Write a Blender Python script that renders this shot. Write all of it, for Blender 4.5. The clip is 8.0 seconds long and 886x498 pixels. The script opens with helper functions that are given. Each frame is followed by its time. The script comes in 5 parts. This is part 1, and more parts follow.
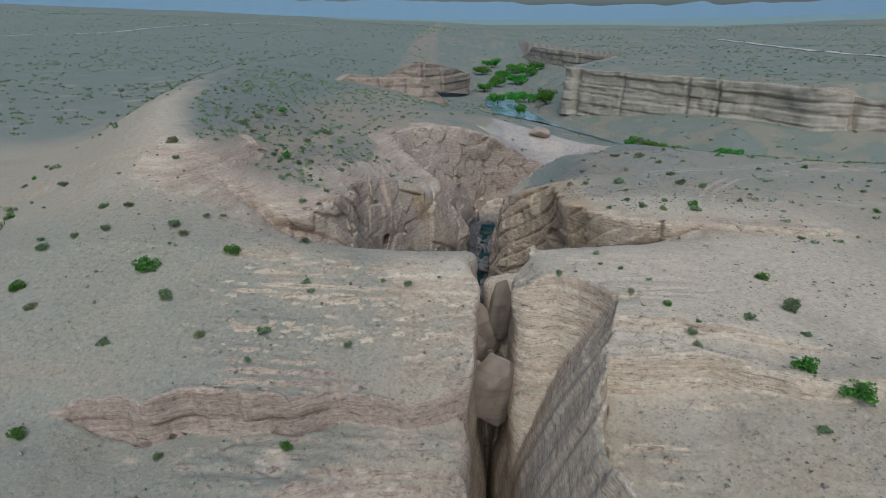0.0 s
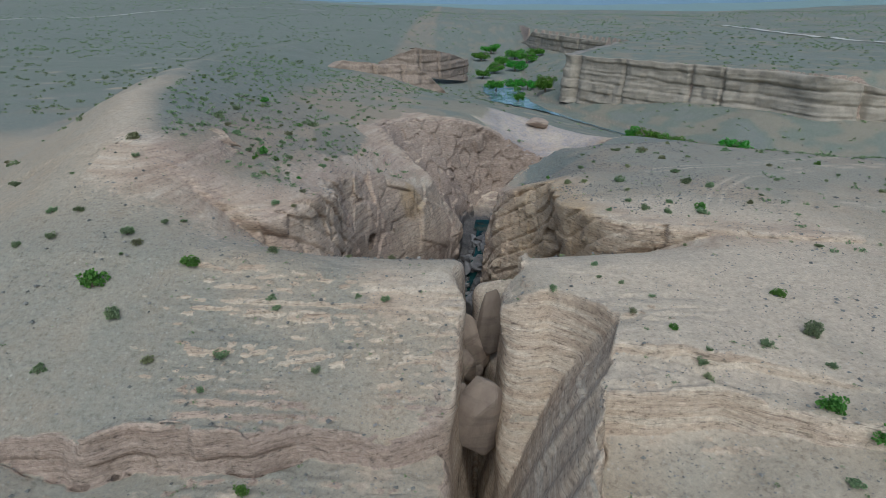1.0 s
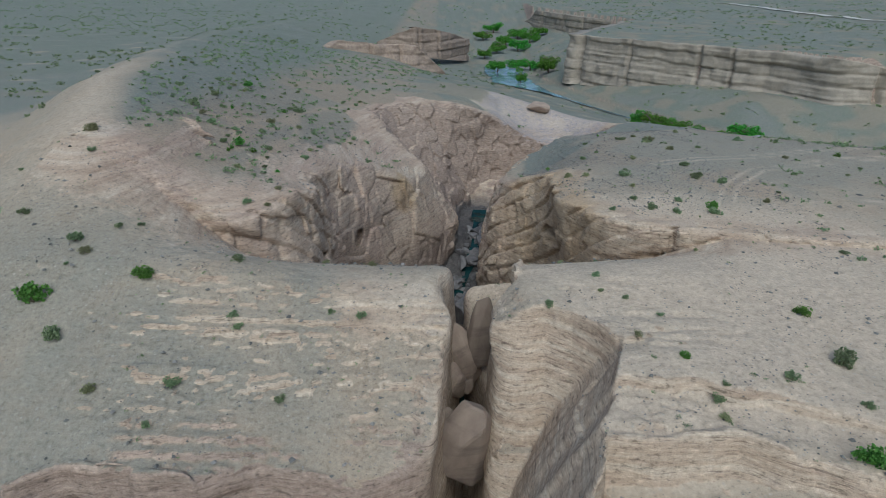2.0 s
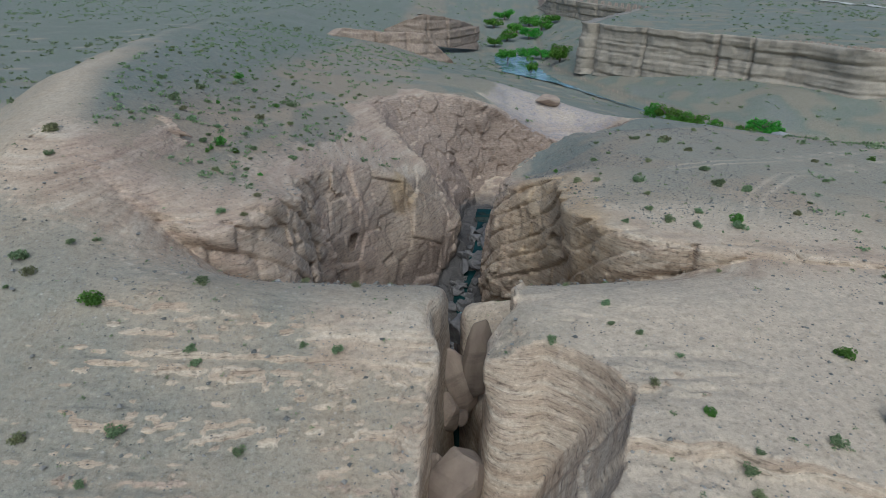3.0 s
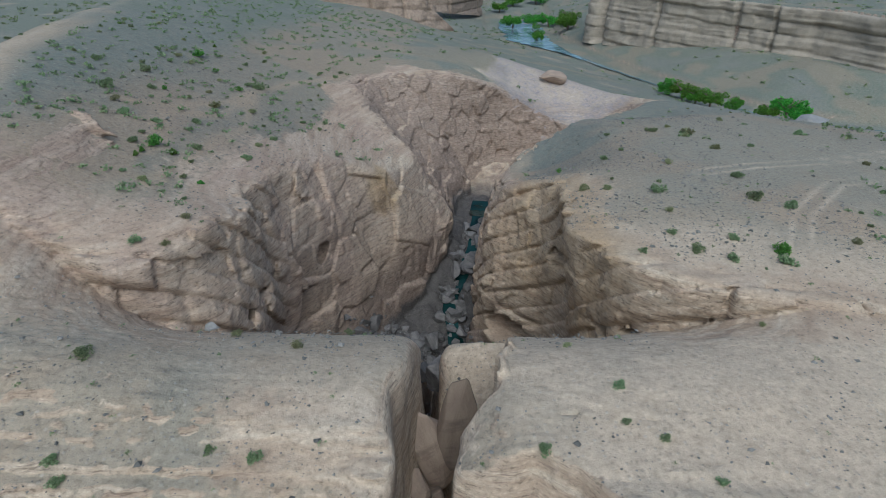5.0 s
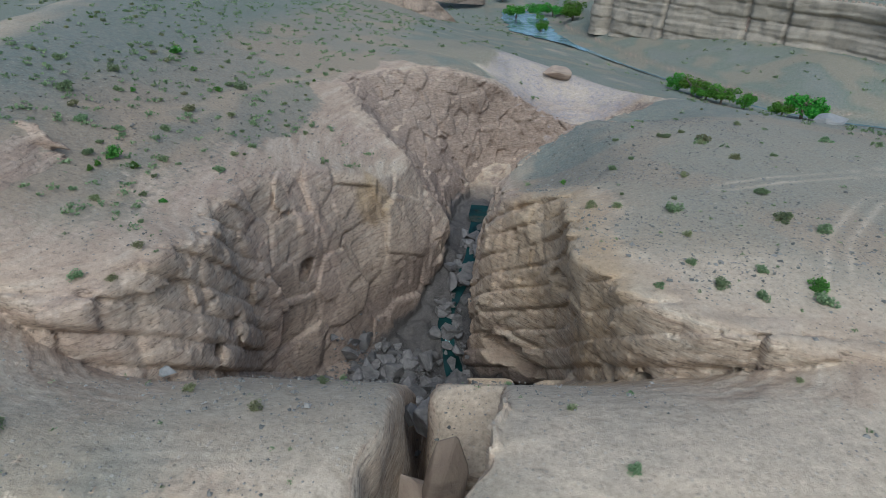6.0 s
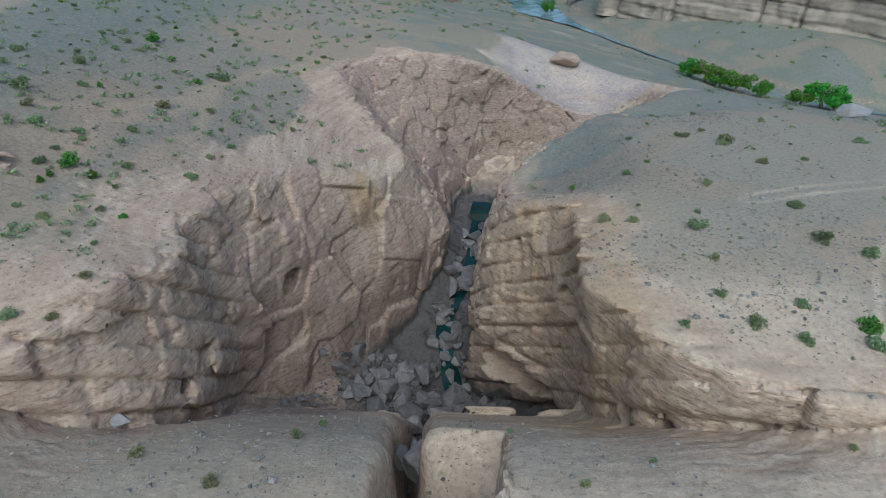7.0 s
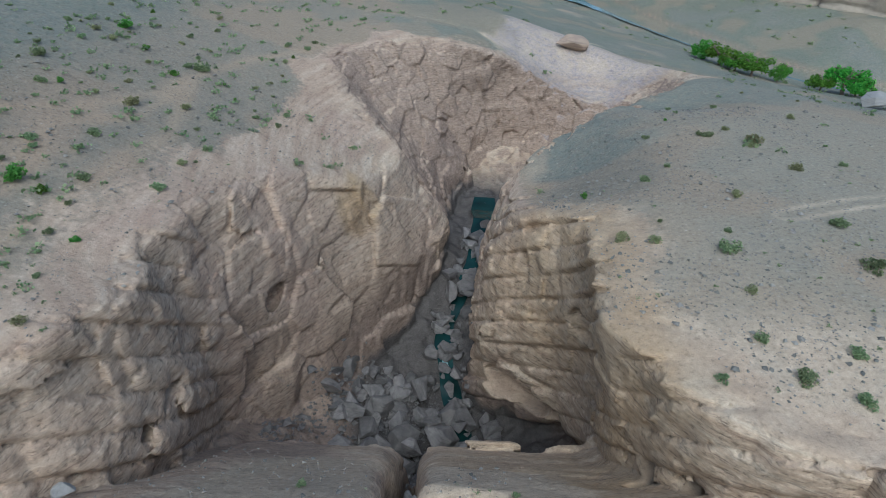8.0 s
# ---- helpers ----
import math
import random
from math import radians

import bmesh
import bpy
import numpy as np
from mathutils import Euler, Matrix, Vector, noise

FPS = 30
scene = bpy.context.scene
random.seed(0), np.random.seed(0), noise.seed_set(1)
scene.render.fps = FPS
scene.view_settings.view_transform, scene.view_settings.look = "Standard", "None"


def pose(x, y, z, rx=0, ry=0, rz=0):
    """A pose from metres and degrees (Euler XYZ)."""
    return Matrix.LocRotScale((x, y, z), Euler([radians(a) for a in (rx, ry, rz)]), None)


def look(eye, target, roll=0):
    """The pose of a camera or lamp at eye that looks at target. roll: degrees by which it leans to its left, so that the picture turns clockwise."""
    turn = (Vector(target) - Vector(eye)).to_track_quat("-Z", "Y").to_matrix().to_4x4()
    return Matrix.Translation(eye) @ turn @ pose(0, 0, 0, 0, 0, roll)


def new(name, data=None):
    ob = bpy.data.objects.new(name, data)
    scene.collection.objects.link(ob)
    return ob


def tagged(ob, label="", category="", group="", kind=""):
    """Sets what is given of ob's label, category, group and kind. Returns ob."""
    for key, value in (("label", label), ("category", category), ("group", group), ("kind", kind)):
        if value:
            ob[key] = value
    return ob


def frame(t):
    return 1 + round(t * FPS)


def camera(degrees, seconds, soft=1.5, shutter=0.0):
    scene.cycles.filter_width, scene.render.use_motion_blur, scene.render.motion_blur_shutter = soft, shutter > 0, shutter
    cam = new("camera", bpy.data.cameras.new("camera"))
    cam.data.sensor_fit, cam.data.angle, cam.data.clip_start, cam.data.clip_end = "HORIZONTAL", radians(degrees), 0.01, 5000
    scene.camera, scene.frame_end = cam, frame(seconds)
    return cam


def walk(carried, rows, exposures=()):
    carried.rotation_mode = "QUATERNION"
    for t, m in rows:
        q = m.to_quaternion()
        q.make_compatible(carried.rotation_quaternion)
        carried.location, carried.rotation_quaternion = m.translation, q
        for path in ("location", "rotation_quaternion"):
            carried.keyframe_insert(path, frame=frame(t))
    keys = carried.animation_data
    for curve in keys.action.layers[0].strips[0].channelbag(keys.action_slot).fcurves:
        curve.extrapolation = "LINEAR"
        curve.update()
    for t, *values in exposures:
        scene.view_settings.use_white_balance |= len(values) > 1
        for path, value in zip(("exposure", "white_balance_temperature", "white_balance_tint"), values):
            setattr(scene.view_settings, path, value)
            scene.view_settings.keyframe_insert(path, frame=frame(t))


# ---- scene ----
# ================= camera =================
cam = camera(71.8, 8.0, soft=0.7)
METRES, EYE, TILT, LEAN, TURN = 50.0, 22.5, -20.4, 0.0, 0.0
ROWS = [
    (0.0, 0.0, 0.0, 0.0, 0.0, 0.0, -0.0),
    (0.5, 0.0146, 0.0537, 0.0202, -0.02, -0.43, -0.07),
    (1.0, 0.0305, 0.1125, 0.0422, -0.03, -1.26, -0.11),
    (2.5, 0.0729, 0.2818, 0.1058, 0.6, -3.75, -0.52),
    (3.0, 0.0864, 0.3417, 0.1282, 1.14, -4.21, -0.79),
    (3.5, 0.0976, 0.3966, 0.1491, 1.3, -4.83, -0.89),
    (4.0, 0.1088, 0.4567, 0.1714, 1.47, -5.74, -0.99),
    (4.5, 0.1183, 0.5124, 0.1925, 1.53, -6.61, -1.06),
    (6.0, 0.1425, 0.6912, 0.2589, 1.9, -8.3, -1.31),
    (6.5, 0.147, 0.747, 0.2793, 2.08, -8.89, -1.39),
    (7.0, 0.1492, 0.8067, 0.3014, 2.23, -10.12, -1.47),
    (7.5, 0.15, 0.8624, 0.3218, 2.33, -11.28, -1.5),
    (8.0, 0.1491, 0.9231, 0.3445, 2.4, -12.25, -1.56),
]
walk(cam, [(t, pose(0, 0, EYE, TILT, LEAN, TURN) @ pose(METRES * x, METRES * y, METRES * z, 90 + pitch, roll, yaw)) for t, x, y, z, yaw, pitch, roll in ROWS],
     exposures=[(0.0, -0.19, 5300, 0), (4.5, -0.14, 5300, 0), (8.0, 0.12, 5250, 0)])

# ================= light =================
SUN_EL, SUN_AZ = radians(50), radians(178)      # azimuth from +y, clockwise
world = bpy.data.worlds.new("overcast_sky")
scene.world = world
world.use_nodes = True
wn, wl = world.node_tree.nodes, world.node_tree.links
sky = wn.new("ShaderNodeTexSky")
sky.sky_type, sky.sun_disc = 'NISHITA', False
sky.sun_elevation, sky.sun_rotation = SUN_EL, SUN_AZ
sky.air_density, sky.dust_density, sky.ozone_density = 1.0, 4.0, 1.0
wn["Background"].inputs["Strength"].default_value = 0.14
wl.new(sky.outputs[0], wn["Background"].inputs["Color"])
sun = new("sun", bpy.data.lights.new("sun", 'SUN'))
sun.data.energy, sun.data.angle, sun.data.color = 1.6, radians(45), (1.0, 0.98, 0.95)
sun_way = Vector((math.sin(SUN_AZ) * math.cos(SUN_EL), math.cos(SUN_AZ) * math.cos(SUN_EL), math.sin(SUN_EL)))
sun.matrix_world = look(sun_way * 300, (0, 0, 0))


# ================= noise and plan arithmetic =================
RNG = np.random.RandomState(7)
TABLE = RNG.uniform(-1, 1, 64 * 64 * 64).astype(np.float32)


def vnoise(x, y, z=0.0):
    """Smooth value noise in -1..1, lattice of 1."""
    x, y, z = np.broadcast_arrays(np.asarray(x, np.float32), np.asarray(y, np.float32), np.asarray(z, np.float32))
    ix, iy, iz = np.floor(x), np.floor(y), np.floor(z)
    fx, fy, fz = x - ix, y - iy, z - iz
    fx, fy, fz = fx * fx * (3 - 2 * fx), fy * fy * (3 - 2 * fy), fz * fz * (3 - 2 * fz)
    ix, iy, iz = ix.astype(np.int32), iy.astype(np.int32), iz.astype(np.int32)
    x0, x1 = (ix & 63) << 12, ((ix + 1) & 63) << 12
    y0, y1 = (iy & 63) << 6, ((iy + 1) & 63) << 6
    z0, z1 = iz & 63, (iz + 1) & 63
    a = TABLE[x0 + y0 + z0] * (1 - fx) + TABLE[x1 + y0 + z0] * fx
    b = TABLE[x0 + y1 + z0] * (1 - fx) + TABLE[x1 + y1 + z0] * fx
    c = TABLE[x0 + y0 + z1] * (1 - fx) + TABLE[x1 + y0 + z1] * fx
    d = TABLE[x0 + y1 + z1] * (1 - fx) + TABLE[x1 + y1 + z1] * fx
    a = a * (1 - fy) + b * fy
    c = c * (1 - fy) + d * fy
    return a * (1 - fz) + c * fz


def fbm(x, y, z=0.0, octaves=3):
    out, amp = 0.0, 1.0
    for k in range(octaves):
        out = out + amp * vnoise(x * 2.03 ** k + 11.3 * k, y * 2.03 ** k + 5.7 * k, z * 2.03 ** k + 3.1 * k)
        amp *= 0.5
    return out


def hash1(k, s=0):
    """A random number in -1..1 for each whole number."""
    k = np.asarray(k).astype(np.int64)
    return TABLE[(k * 7919 + s * 104729 + 17) % len(TABLE)]


def step(a, b, v):
    t = np.clip((v - a) / (b - a), 0, 1)
    return t * t * (3 - 2 * t)


def smin(a, b, k):
    h = np.clip(0.5 + 0.5 * (b - a) / k, 0, 1)
    return b * (1 - h) + a * h - k * h * (1 - h)


def seg_distance(x, y, line, closed=False):
    """Distance to a polyline."""
    pts = list(line) + ([line[0]] if closed else [])
    best = np.full(np.shape(x), 1e9)
    for (ax, ay), (bx, by) in zip(pts[:-1], pts[1:]):
        ux, uy = bx - ax, by - ay
        t = np.clip(((x - ax) * ux + (y - ay) * uy) / (ux * ux + uy * uy), 0, 1)
        best = np.minimum(best, (x - ax - t * ux) ** 2 + (y - ay - t * uy) ** 2)
    return np.sqrt(best)


def inside(x, y, poly):
    hit = np.zeros(np.shape(x), bool)
    for (ax, ay), (bx, by) in zip(poly, poly[1:] + poly[:1]):
        if ay == by:
            continue
        hit ^= ((ay > y) != (by > y)) & (x < (bx - ax) * (y - ay) / (by - ay) + ax)
    return hit


# ================= plan =================
RIVER = [(240, 150), (140, 165), (94, 184), (82, 195), (68, 222), (59, 244), (46, 280), (34, 310), (34, 382), (43, 500), (60, 700)]
MESA = [(90, 800), (72, 560), (112, 400), (57.5, 292), (76, 266), (93, 245), (112, 225), (124, 206), (140, 203), (160, 192), (240, 180)]
# The broken edge of the high land at four levels: along the fault from the west, round the pit, and along the fault to the east.
# South of it lies a slab that dips away from the viewer.
LEVELS = [0.0, -8.0, -17.0, -27.0]
EDGE_WEST = [
    [(-70, 75), (-34, 70), (-23, 66.4), (-17.2, 65.0), (-14.2, 66.6), (-12.7, 69.2), (-12.0, 72.2), (-11.0, 75.2), (-11.2, 77.8), (-13.0, 81.5), (-12.4, 87), (-11.2, 91), (-10.6, 96.5),
     (-8.6, 102), (-5.0, 107), (-1.7, 112.6), (-1.5, 116.5), (-6, 118.5), (-10, 124), (-10.9, 130), (-9.6, 135.6), (-3.5, 140.5), (4, 144.2), (13, 147.6)],
    [(-70, 75), (-34, 70), (-23, 66.4), (-16.0, 64.4), (-12.4, 66.0), (-10.9, 69.2), (-10.3, 72.2), (-10.4, 75.2), (-11.0, 78.6), (-11.7, 82.5), (-10.7, 86.5), (-9.5, 90.6), (-7.0, 97.5),
     (-5.0, 101.5), (-2.0, 107), (-0.9, 113.5), (-0.5, 117.5), (-2.4, 121), (-3.4, 126), (-4.0, 131.5), (-1.2, 135.5), (1.5, 139.4), (6, 143.6), (12, 147.6)],
    [(-70, 75), (-34, 70), (-23, 66.4), (-16.5, 65.2), (-13.2, 66.6), (-11.9, 69.4), (-11.0, 72.4), (-11.2, 75.6), (-11.9, 79.2), (-12.3, 84), (-11.2, 88), (-8.4, 92), (-6.1, 96.4),
     (-2.3, 102), (1.6, 107), (4.6, 112.3), (5.6, 117), (3.4, 121.5), (3.2, 125), (4.6, 131), (7.8, 135.2), (7.4, 140), (9.6, 143.4), (12.4, 146.4)],
    [(-70, 75), (-34, 70), (-23, 66.4), (-16.5, 65.4), (-13.0, 66.8), (-11.6, 69.6), (-10.8, 72.6), (-11.0, 76), (-11.4, 80), (-10.2, 86), (-8.6, 89.6), (-5.4, 92.4), (-4.4, 97.2),
     (-1.0, 102.4), (2.0, 107), (4.2, 111.8), (6.0, 116.5), (6.8, 121), (7.6, 125), (8.0, 131), (10, 134), (11, 137), (13, 139), (15.5, 140)]]
EDGE_EAST = [
    [(24, 150.5), (38, 150.6), (46, 146), (31, 125), (19.4, 113.6), (15.4, 109), (14.6, 103), (13.2, 97.4), (14.6, 94), (16.4, 90), (16.0, 86), (15.6, 82), (14.7, 79.4), (15.2, 76.8),
     (16.7, 73.6), (18.0, 71.2), (20.2, 69.2), (22.2, 67.9), (24.6, 66.4), (30, 64.8), (42, 63), (80, 60)],
    [(22.5, 149.6), (37, 148.8), (38, 143), (25, 128), (14.6, 117), (11.6, 109.6), (11.0, 103), (10.2, 97.0), (12.2, 94.2), (14.8, 90), (16.6, 86.6), (17.6, 82.6), (16.8, 79), (17.4, 76.4),
     (18.4, 74.2), (18.8, 72), (20.6, 69.8), (22.4, 68.3), (24.8, 66.8), (30, 65.2), (42, 63), (80, 60)],
    [(20, 147), (27, 144.5), (24, 138), (13.4, 123.6), (10.4, 114.8), (9.7, 109.5), (9.2, 102.6), (8.7, 98), (9.0, 94.4), (15.8, 89.2), (17.2, 87), (18.9, 82.4), (18.6, 79), (18.4, 76.8),
     (18.8, 74.6), (19.2, 72.4), (21.0, 70.2), (22.8, 68.6), (25, 67.2), (30, 65.6), (42, 63), (80, 60)],
    [(18, 140), (19, 137), (18, 133), (11.6, 122), (8.6, 114), (7.8, 110), (8.2, 103), (8.0, 98.6), (11.0, 95.2), (18.6, 90.6), (18.4, 86.6), (18.7, 82), (18.4, 79), (18.4, 77),
     (19, 74.8), (19.4, 72.6), (21.2, 70.4), (23, 68.8), (25.2, 67.4), (30, 65.8), (42, 63), (80, 60)]]
EDGES = [np.array([(-70.0, -200.0)] + w + e + [(80.0, -200.0)]) for w, e in zip(EDGE_WEST, EDGE_EAST)]
RIM = [tuple(p) for p in EDGES[0][9:-8]]           # the pit itself, seen from above
FAULT = EDGES[0][1:-1]


def edge_at(z):
    """The outline of the open space at one height."""
    k = int(np.clip(np.searchsorted(-np.array(LEVELS), -z) - 1, 0, len(LEVELS) - 2))
    t = min(1.0, max(0.0, (LEVELS[k] - z) / (LEVELS[k] - LEVELS[k + 1])))
    return EDGES[k] * (1 - t) + EDGES[k + 1] * t


def fault_y(x):
    west, east = FAULT[:9], FAULT[-10:]
    return np.interp(x, np.concatenate([west[:, 0], east[:, 0]]), np.concatenate([west[:, 1], east[:, 1]]))


def far_land(x, y, z):
    """The land sinks to the river, rises again behind it, and lies flat far away."""
    dv = seg_distance(x, y, RIVER)
    half = np.interp(y, [150, 200, 260, 330, 500], [4, 5, 8, 16, 16])
    beyond = step(0, 12, (y - np.interp(x, [33, 34, 46, 59, 68, 82, 94, 140, 240], [330, 310, 280, 244, 222, 195, 184, 165, 150])) ) * step(30, 36, x)
    rise = 0.2 + 0.12 * beyond
    bank = -20.3 + rise * np.maximum(0, dv - half) + 1.2 * step(0, 3, dv - half)
    bank = np.where(beyond > 0.5, np.minimum(bank, -11.2 + 0.5 * vnoise(x / 9, y / 9, 3.1)), bank + 3.0 * step(45, 75, dv))
    z = smin(z, bank, 2.0)
    far = step(330, 900, np.hypot(x, y))
    hills = 2.0 + 8 * fbm(x / 400, y / 400, 3.3, 2) + 0.04 * np.maximum(0, np.abs(x - 0.25 * y) - 0.16 * y) * step(400, 1500, y)
    z = z * (1 - far) + far * hills
    top = 2.2 + 0.010 * np.maximum(0, y - 260) * step(1200, 300, y) + 0.4 * fbm(x / 40, y / 40, 1.7, 2) - 4.5 * step(132, 142, x) * step(225, 212, y)
    mesa = step(0.6, 2.6, seg_distance(x, y, MESA)) * inside(x, y, MESA + [(1600, 180), (1600, 800)]) * step(800, 650, y) * step(1500, 900, x)
    return z * (1 - mesa) + mesa * np.maximum(z, top)


def high_land(x, y):
    """The top of the land behind the fault, before the pit broke into it."""
    crest = np.interp(y, [40, 68, 94, 150, 260], [-27, -31, -41, -53, -80])
    tall = np.interp(y, [36, 52, 70, 94, 150, 260, 400], [0, 1.8, 8.6, 10.6, 10.4, 6, 3])
    off = x - crest
    wide = np.where(off > 0, np.interp(y, [58, 66, 78, 90, 120, 160], [12, 10, 13.5, 17, 21, 26]), 15.0)
    z = 0.7 + tall * np.exp(-(off / wide) ** 2)
    z = z - 9.6 * np.exp(-((x - 4.5) / 15) ** 2 - ((y - 112) / 21) ** 2)
    z = z + 1.1 * np.exp(-((x - 33) / 16) ** 2 - ((y - 82) / 22) ** 2)
    z = z - 7.5 * np.exp(-((x - 26) / 17) ** 2 - ((y - 154) / 14) ** 2) - 6.0 * np.exp(-((x - 31) / 14) ** 2 - ((y - 146) / 10) ** 2)
    z = z - 4.5 * np.exp(-((x - 33) / 12) ** 2 - ((y - 127) / 10) ** 2) - 1.5 * np.exp(-((x - 18) / 5) ** 2 - ((y - 108) / 9) ** 2)
    z = z + 1.9 * np.exp(-((x + 13.4) / 6) ** 2 - ((y - 70.5) / 6) ** 2)
    z = z + 0.8 * np.exp(-((x + 20) / 7) ** 2 - ((y - 88) / 14) ** 2)
    return z


def slab_top(x, y):
    """The near slab on both sides of the crack."""
    crest = np.interp(y, [40, 68], [-27, -31])
    tall = np.interp(y, [36, 52, 70], [0, 2.2, 8.6])
    off = x - crest
    z = 0.7 + tall * np.exp(-(off / np.where(off > 0, np.interp(y, [50, 58, 66, 78], [14, 12, 10, 13]), 15.0)) ** 2)
    z = z + 1.0 * np.exp(-((x + 14) / 7) ** 2 - ((y - 55) / 5) ** 2)
    z = z + 0.6 * np.exp(-((x - 20) / 8) ** 2 - ((y - 60) / 8) ** 2) + 0.5 * np.exp(-((x - 18) / 6) ** 2 - ((y - 44) / 5) ** 2)
    dip = (np.clip(y - 55, 0, 14) ** 2 + 28 * np.clip(y - 69, 0, 60)) * np.interp(x, [-26, -21, -17.5, -14.5, -11.8, -8, 16, 22, 26, 29.5], [0.0, 0.006, 0.020, 0.034, 0.036, 0.032, 0.031, 0.026, 0.014, 0.0])
    z = z - dip
    # it falls towards the viewer west of the crack, down to a lower bed
    left = step(6, 0, x)
    z = z - left * ((0.34 + 0.016 * np.clip(x + 15, 0, 8)) * np.maximum(0, 53.5 - y) + 0.06 * np.maximum(0, x + 9) * step(60, 50, y))
    z = np.where(y > 70, z, np.maximum(z, -14))
    yb = 39.6 + (x + 15) * 0.12 + 0.7 * np.sin(x * 0.6) + 0.8 * vnoise(x / 2.2, 3.3)
    low = -7.2 + 0.05 * (y - 38) + 0.06 * np.maximum(0, -20 - x) - 0.05 * np.maximum(0, x + 8)
    cut = step(yb + 0.25, yb - 0.25, y) * step(-31, -24, x) * left
    z = z * (1 - cut) + np.minimum(z, low) * cut
    far_left = step(-24, -31, x) * step(44, 34, y)
    z = z * (1 - far_left) + (np.minimum(z, low) + 1.5) * far_left
    # east of the crack: a steep bare face under a bowed edge, and beds that step down towards the viewer
    face_y = np.interp(x, [4, 6.8, 10.2, 12.2, 13.6, 14.4], [51.2, 51.5, 51.8, 50.8, 49.0, 47.2]) + 0.25 * vnoise(x / 1.3, 5.1)
    face_x = np.interp(y, [30, 39, 42, 44.5, 47.5, 50], [9.5, 11.8, 13.2, 14.2, 14.6, 14.6]) + 0.45 * vnoise(y / 1.1, 8.4)
    face = np.minimum(1.9 * np.maximum(0, face_y - y) + 0.15 * step(0, 0.6, face_y - y), 1.6 * np.maximum(0, face_x - x) + 0.5)
    z2 = z - 1.2 * step(9.5, 6.8, x) * step(60, 55, y) * step(4.4, 4.6, x)
    z2 = np.where(x < face_x, np.maximum(z2 - face, np.minimum(z2, -8.2 - 1.3 * np.maximum(0, 46.5 - y) - 0.4 * step(0.0, -0.4, y - 46.3))), z2)
    ye = np.interp(x, [13, 19, 26, 33, 60], [38.6, 38.4, 35.6, 33.2, 28]) + 0.5 * vnoise(x / 2.4, 2.2)
    d = ye - y
    z2 = np.where(x >= face_x, z2 - np.interp(x, [13, 18.5, 22, 30, 50], [2.6, 2.3, 1.6, 1.1, 0.6]) * step(0, 1, d) - 0.30 * np.maximum(0, d - 1), z2)
    ym = np.interp(x, [14, 18, 22, 26, 30], [42.6, 42.2, 40.8, 39.0, 37.0]) + 0.5 * vnoise(x / 2.0, 4.2)
    z2 = z2 - np.where(x >= face_x, 0.7 * step(0, 0.5, ym - y) * step(30, 25, x), 0)
    right = step(4.4, 4.6, x)
    z = z * (1 - right) + np.where(y > 70, z2, np.maximum(z2, -22)) * right
    # a lower block beside the crack: its far face slopes down towards the viewer
    edge = np.interp(y, [55.4, 57, 60, 64, 70, 73], [6.6, 8.3, 9.1, 9.7, 10.6, 11.2]) + 0.3 * vnoise(y / 1.7, 4.2)
    notch = np.maximum(-6.4 - 0.55 * np.maximum(0, 70.8 - y) - 2.0 * np.maximum(0, 65.0 - y) - 0.25 * np.maximum(0, edge - x), -12.5)
    return np.where((x > 4.6) & (x < edge) & (y > 55.6 + 0.3 * vnoise(x / 1.3, 1.1)) & (y < 72), np.minimum(z, notch), z)


def plateau(x, y):
    """The land far and near, without the pit."""
    return far_land(x, y, np.where(y < fault_y(x), slab_top(x, y), high_land(x, y)))


def stream_x(y):
    return np.interp(y, [62, 80, 88, 93, 98, 103, 107, 111, 116, 131], [4.5, 5.0, 7.0, 8.3, 6.8, 5.4, 5.4, 7.0, 9.2, 10.2])


def canyon_floor(x, y):
    front = -27.5 + 13.0 * step(2, -11, x) + 8.0 * step(8, 18, x)
    back = np.interp(y, [90, 99, 105, 111, 116, 130, 150], [-29.6, -29.4, -27.0, -23.6, -22.0, -21.2, -18.0]) + 0.45 * np.maximum(0, np.abs(x - stream_x(y)) - 1.6) * step(128, 118, y) + 0.7 * fbm(x / 2.6, y / 2.6, 1.9, 2)
    m = step(76, 92, y)
    return front * (1 - m) + back * m + 0.3 * fbm(x / 1.2, y / 1.2, 4.4, 2)


# Unseen rock closes the crack south of y 26 to keep its depth dark.
SLOT_Y = [-60, 24, 26, 43.5, 45.4, 46.6, 49.5, 52, 55, 57, 60, 63, 66, 69, 74]
SLOT_L = [30, 30, 1.2, 2.0, 2.2, 2.3, 2.5, 2.6, 2.7, 2.7, 3.1, 3.5, 3.4, 3.1, 2.3]
SLOT_R = [-30, -30, 6.6, 6.5, 6.6, 6.7, 6.8, 6.9, 7.1, 7.3, 7.6, 6.8, 5.7, 5.4, 5.6]


# ================= the rock, as a solid =================
CELL = 0.22
LO = np.array([-34.0, 20.0, -36.0])
HI = np.array([44.0, 156.0, 14.0])
NX, NY, NZ = [int(round((b - a) / CELL)) for a, b in zip(LO, HI)]
gx, gy = LO[0] + CELL * np.arange(NX), LO[1] + CELL * np.arange(NY)
GX, GY = np.meshgrid(gx, gy, indexing="ij")


def blur(a, n):
    for _ in range(n):
        p = np.pad(a, 1, mode="edge")
        a = (p[:-2, 1:-1] + p[2:, 1:-1] + p[1:-1, :-2] + p[1:-1, 2:] + 2 * a) / 6
    return a


def cosine(h):
    a, b = np.gradient(h, CELL)
    return (1 / np.sqrt(1 + np.minimum(blur(np.hypot(a, b), 2), 12) ** 2)).astype(np.float32)


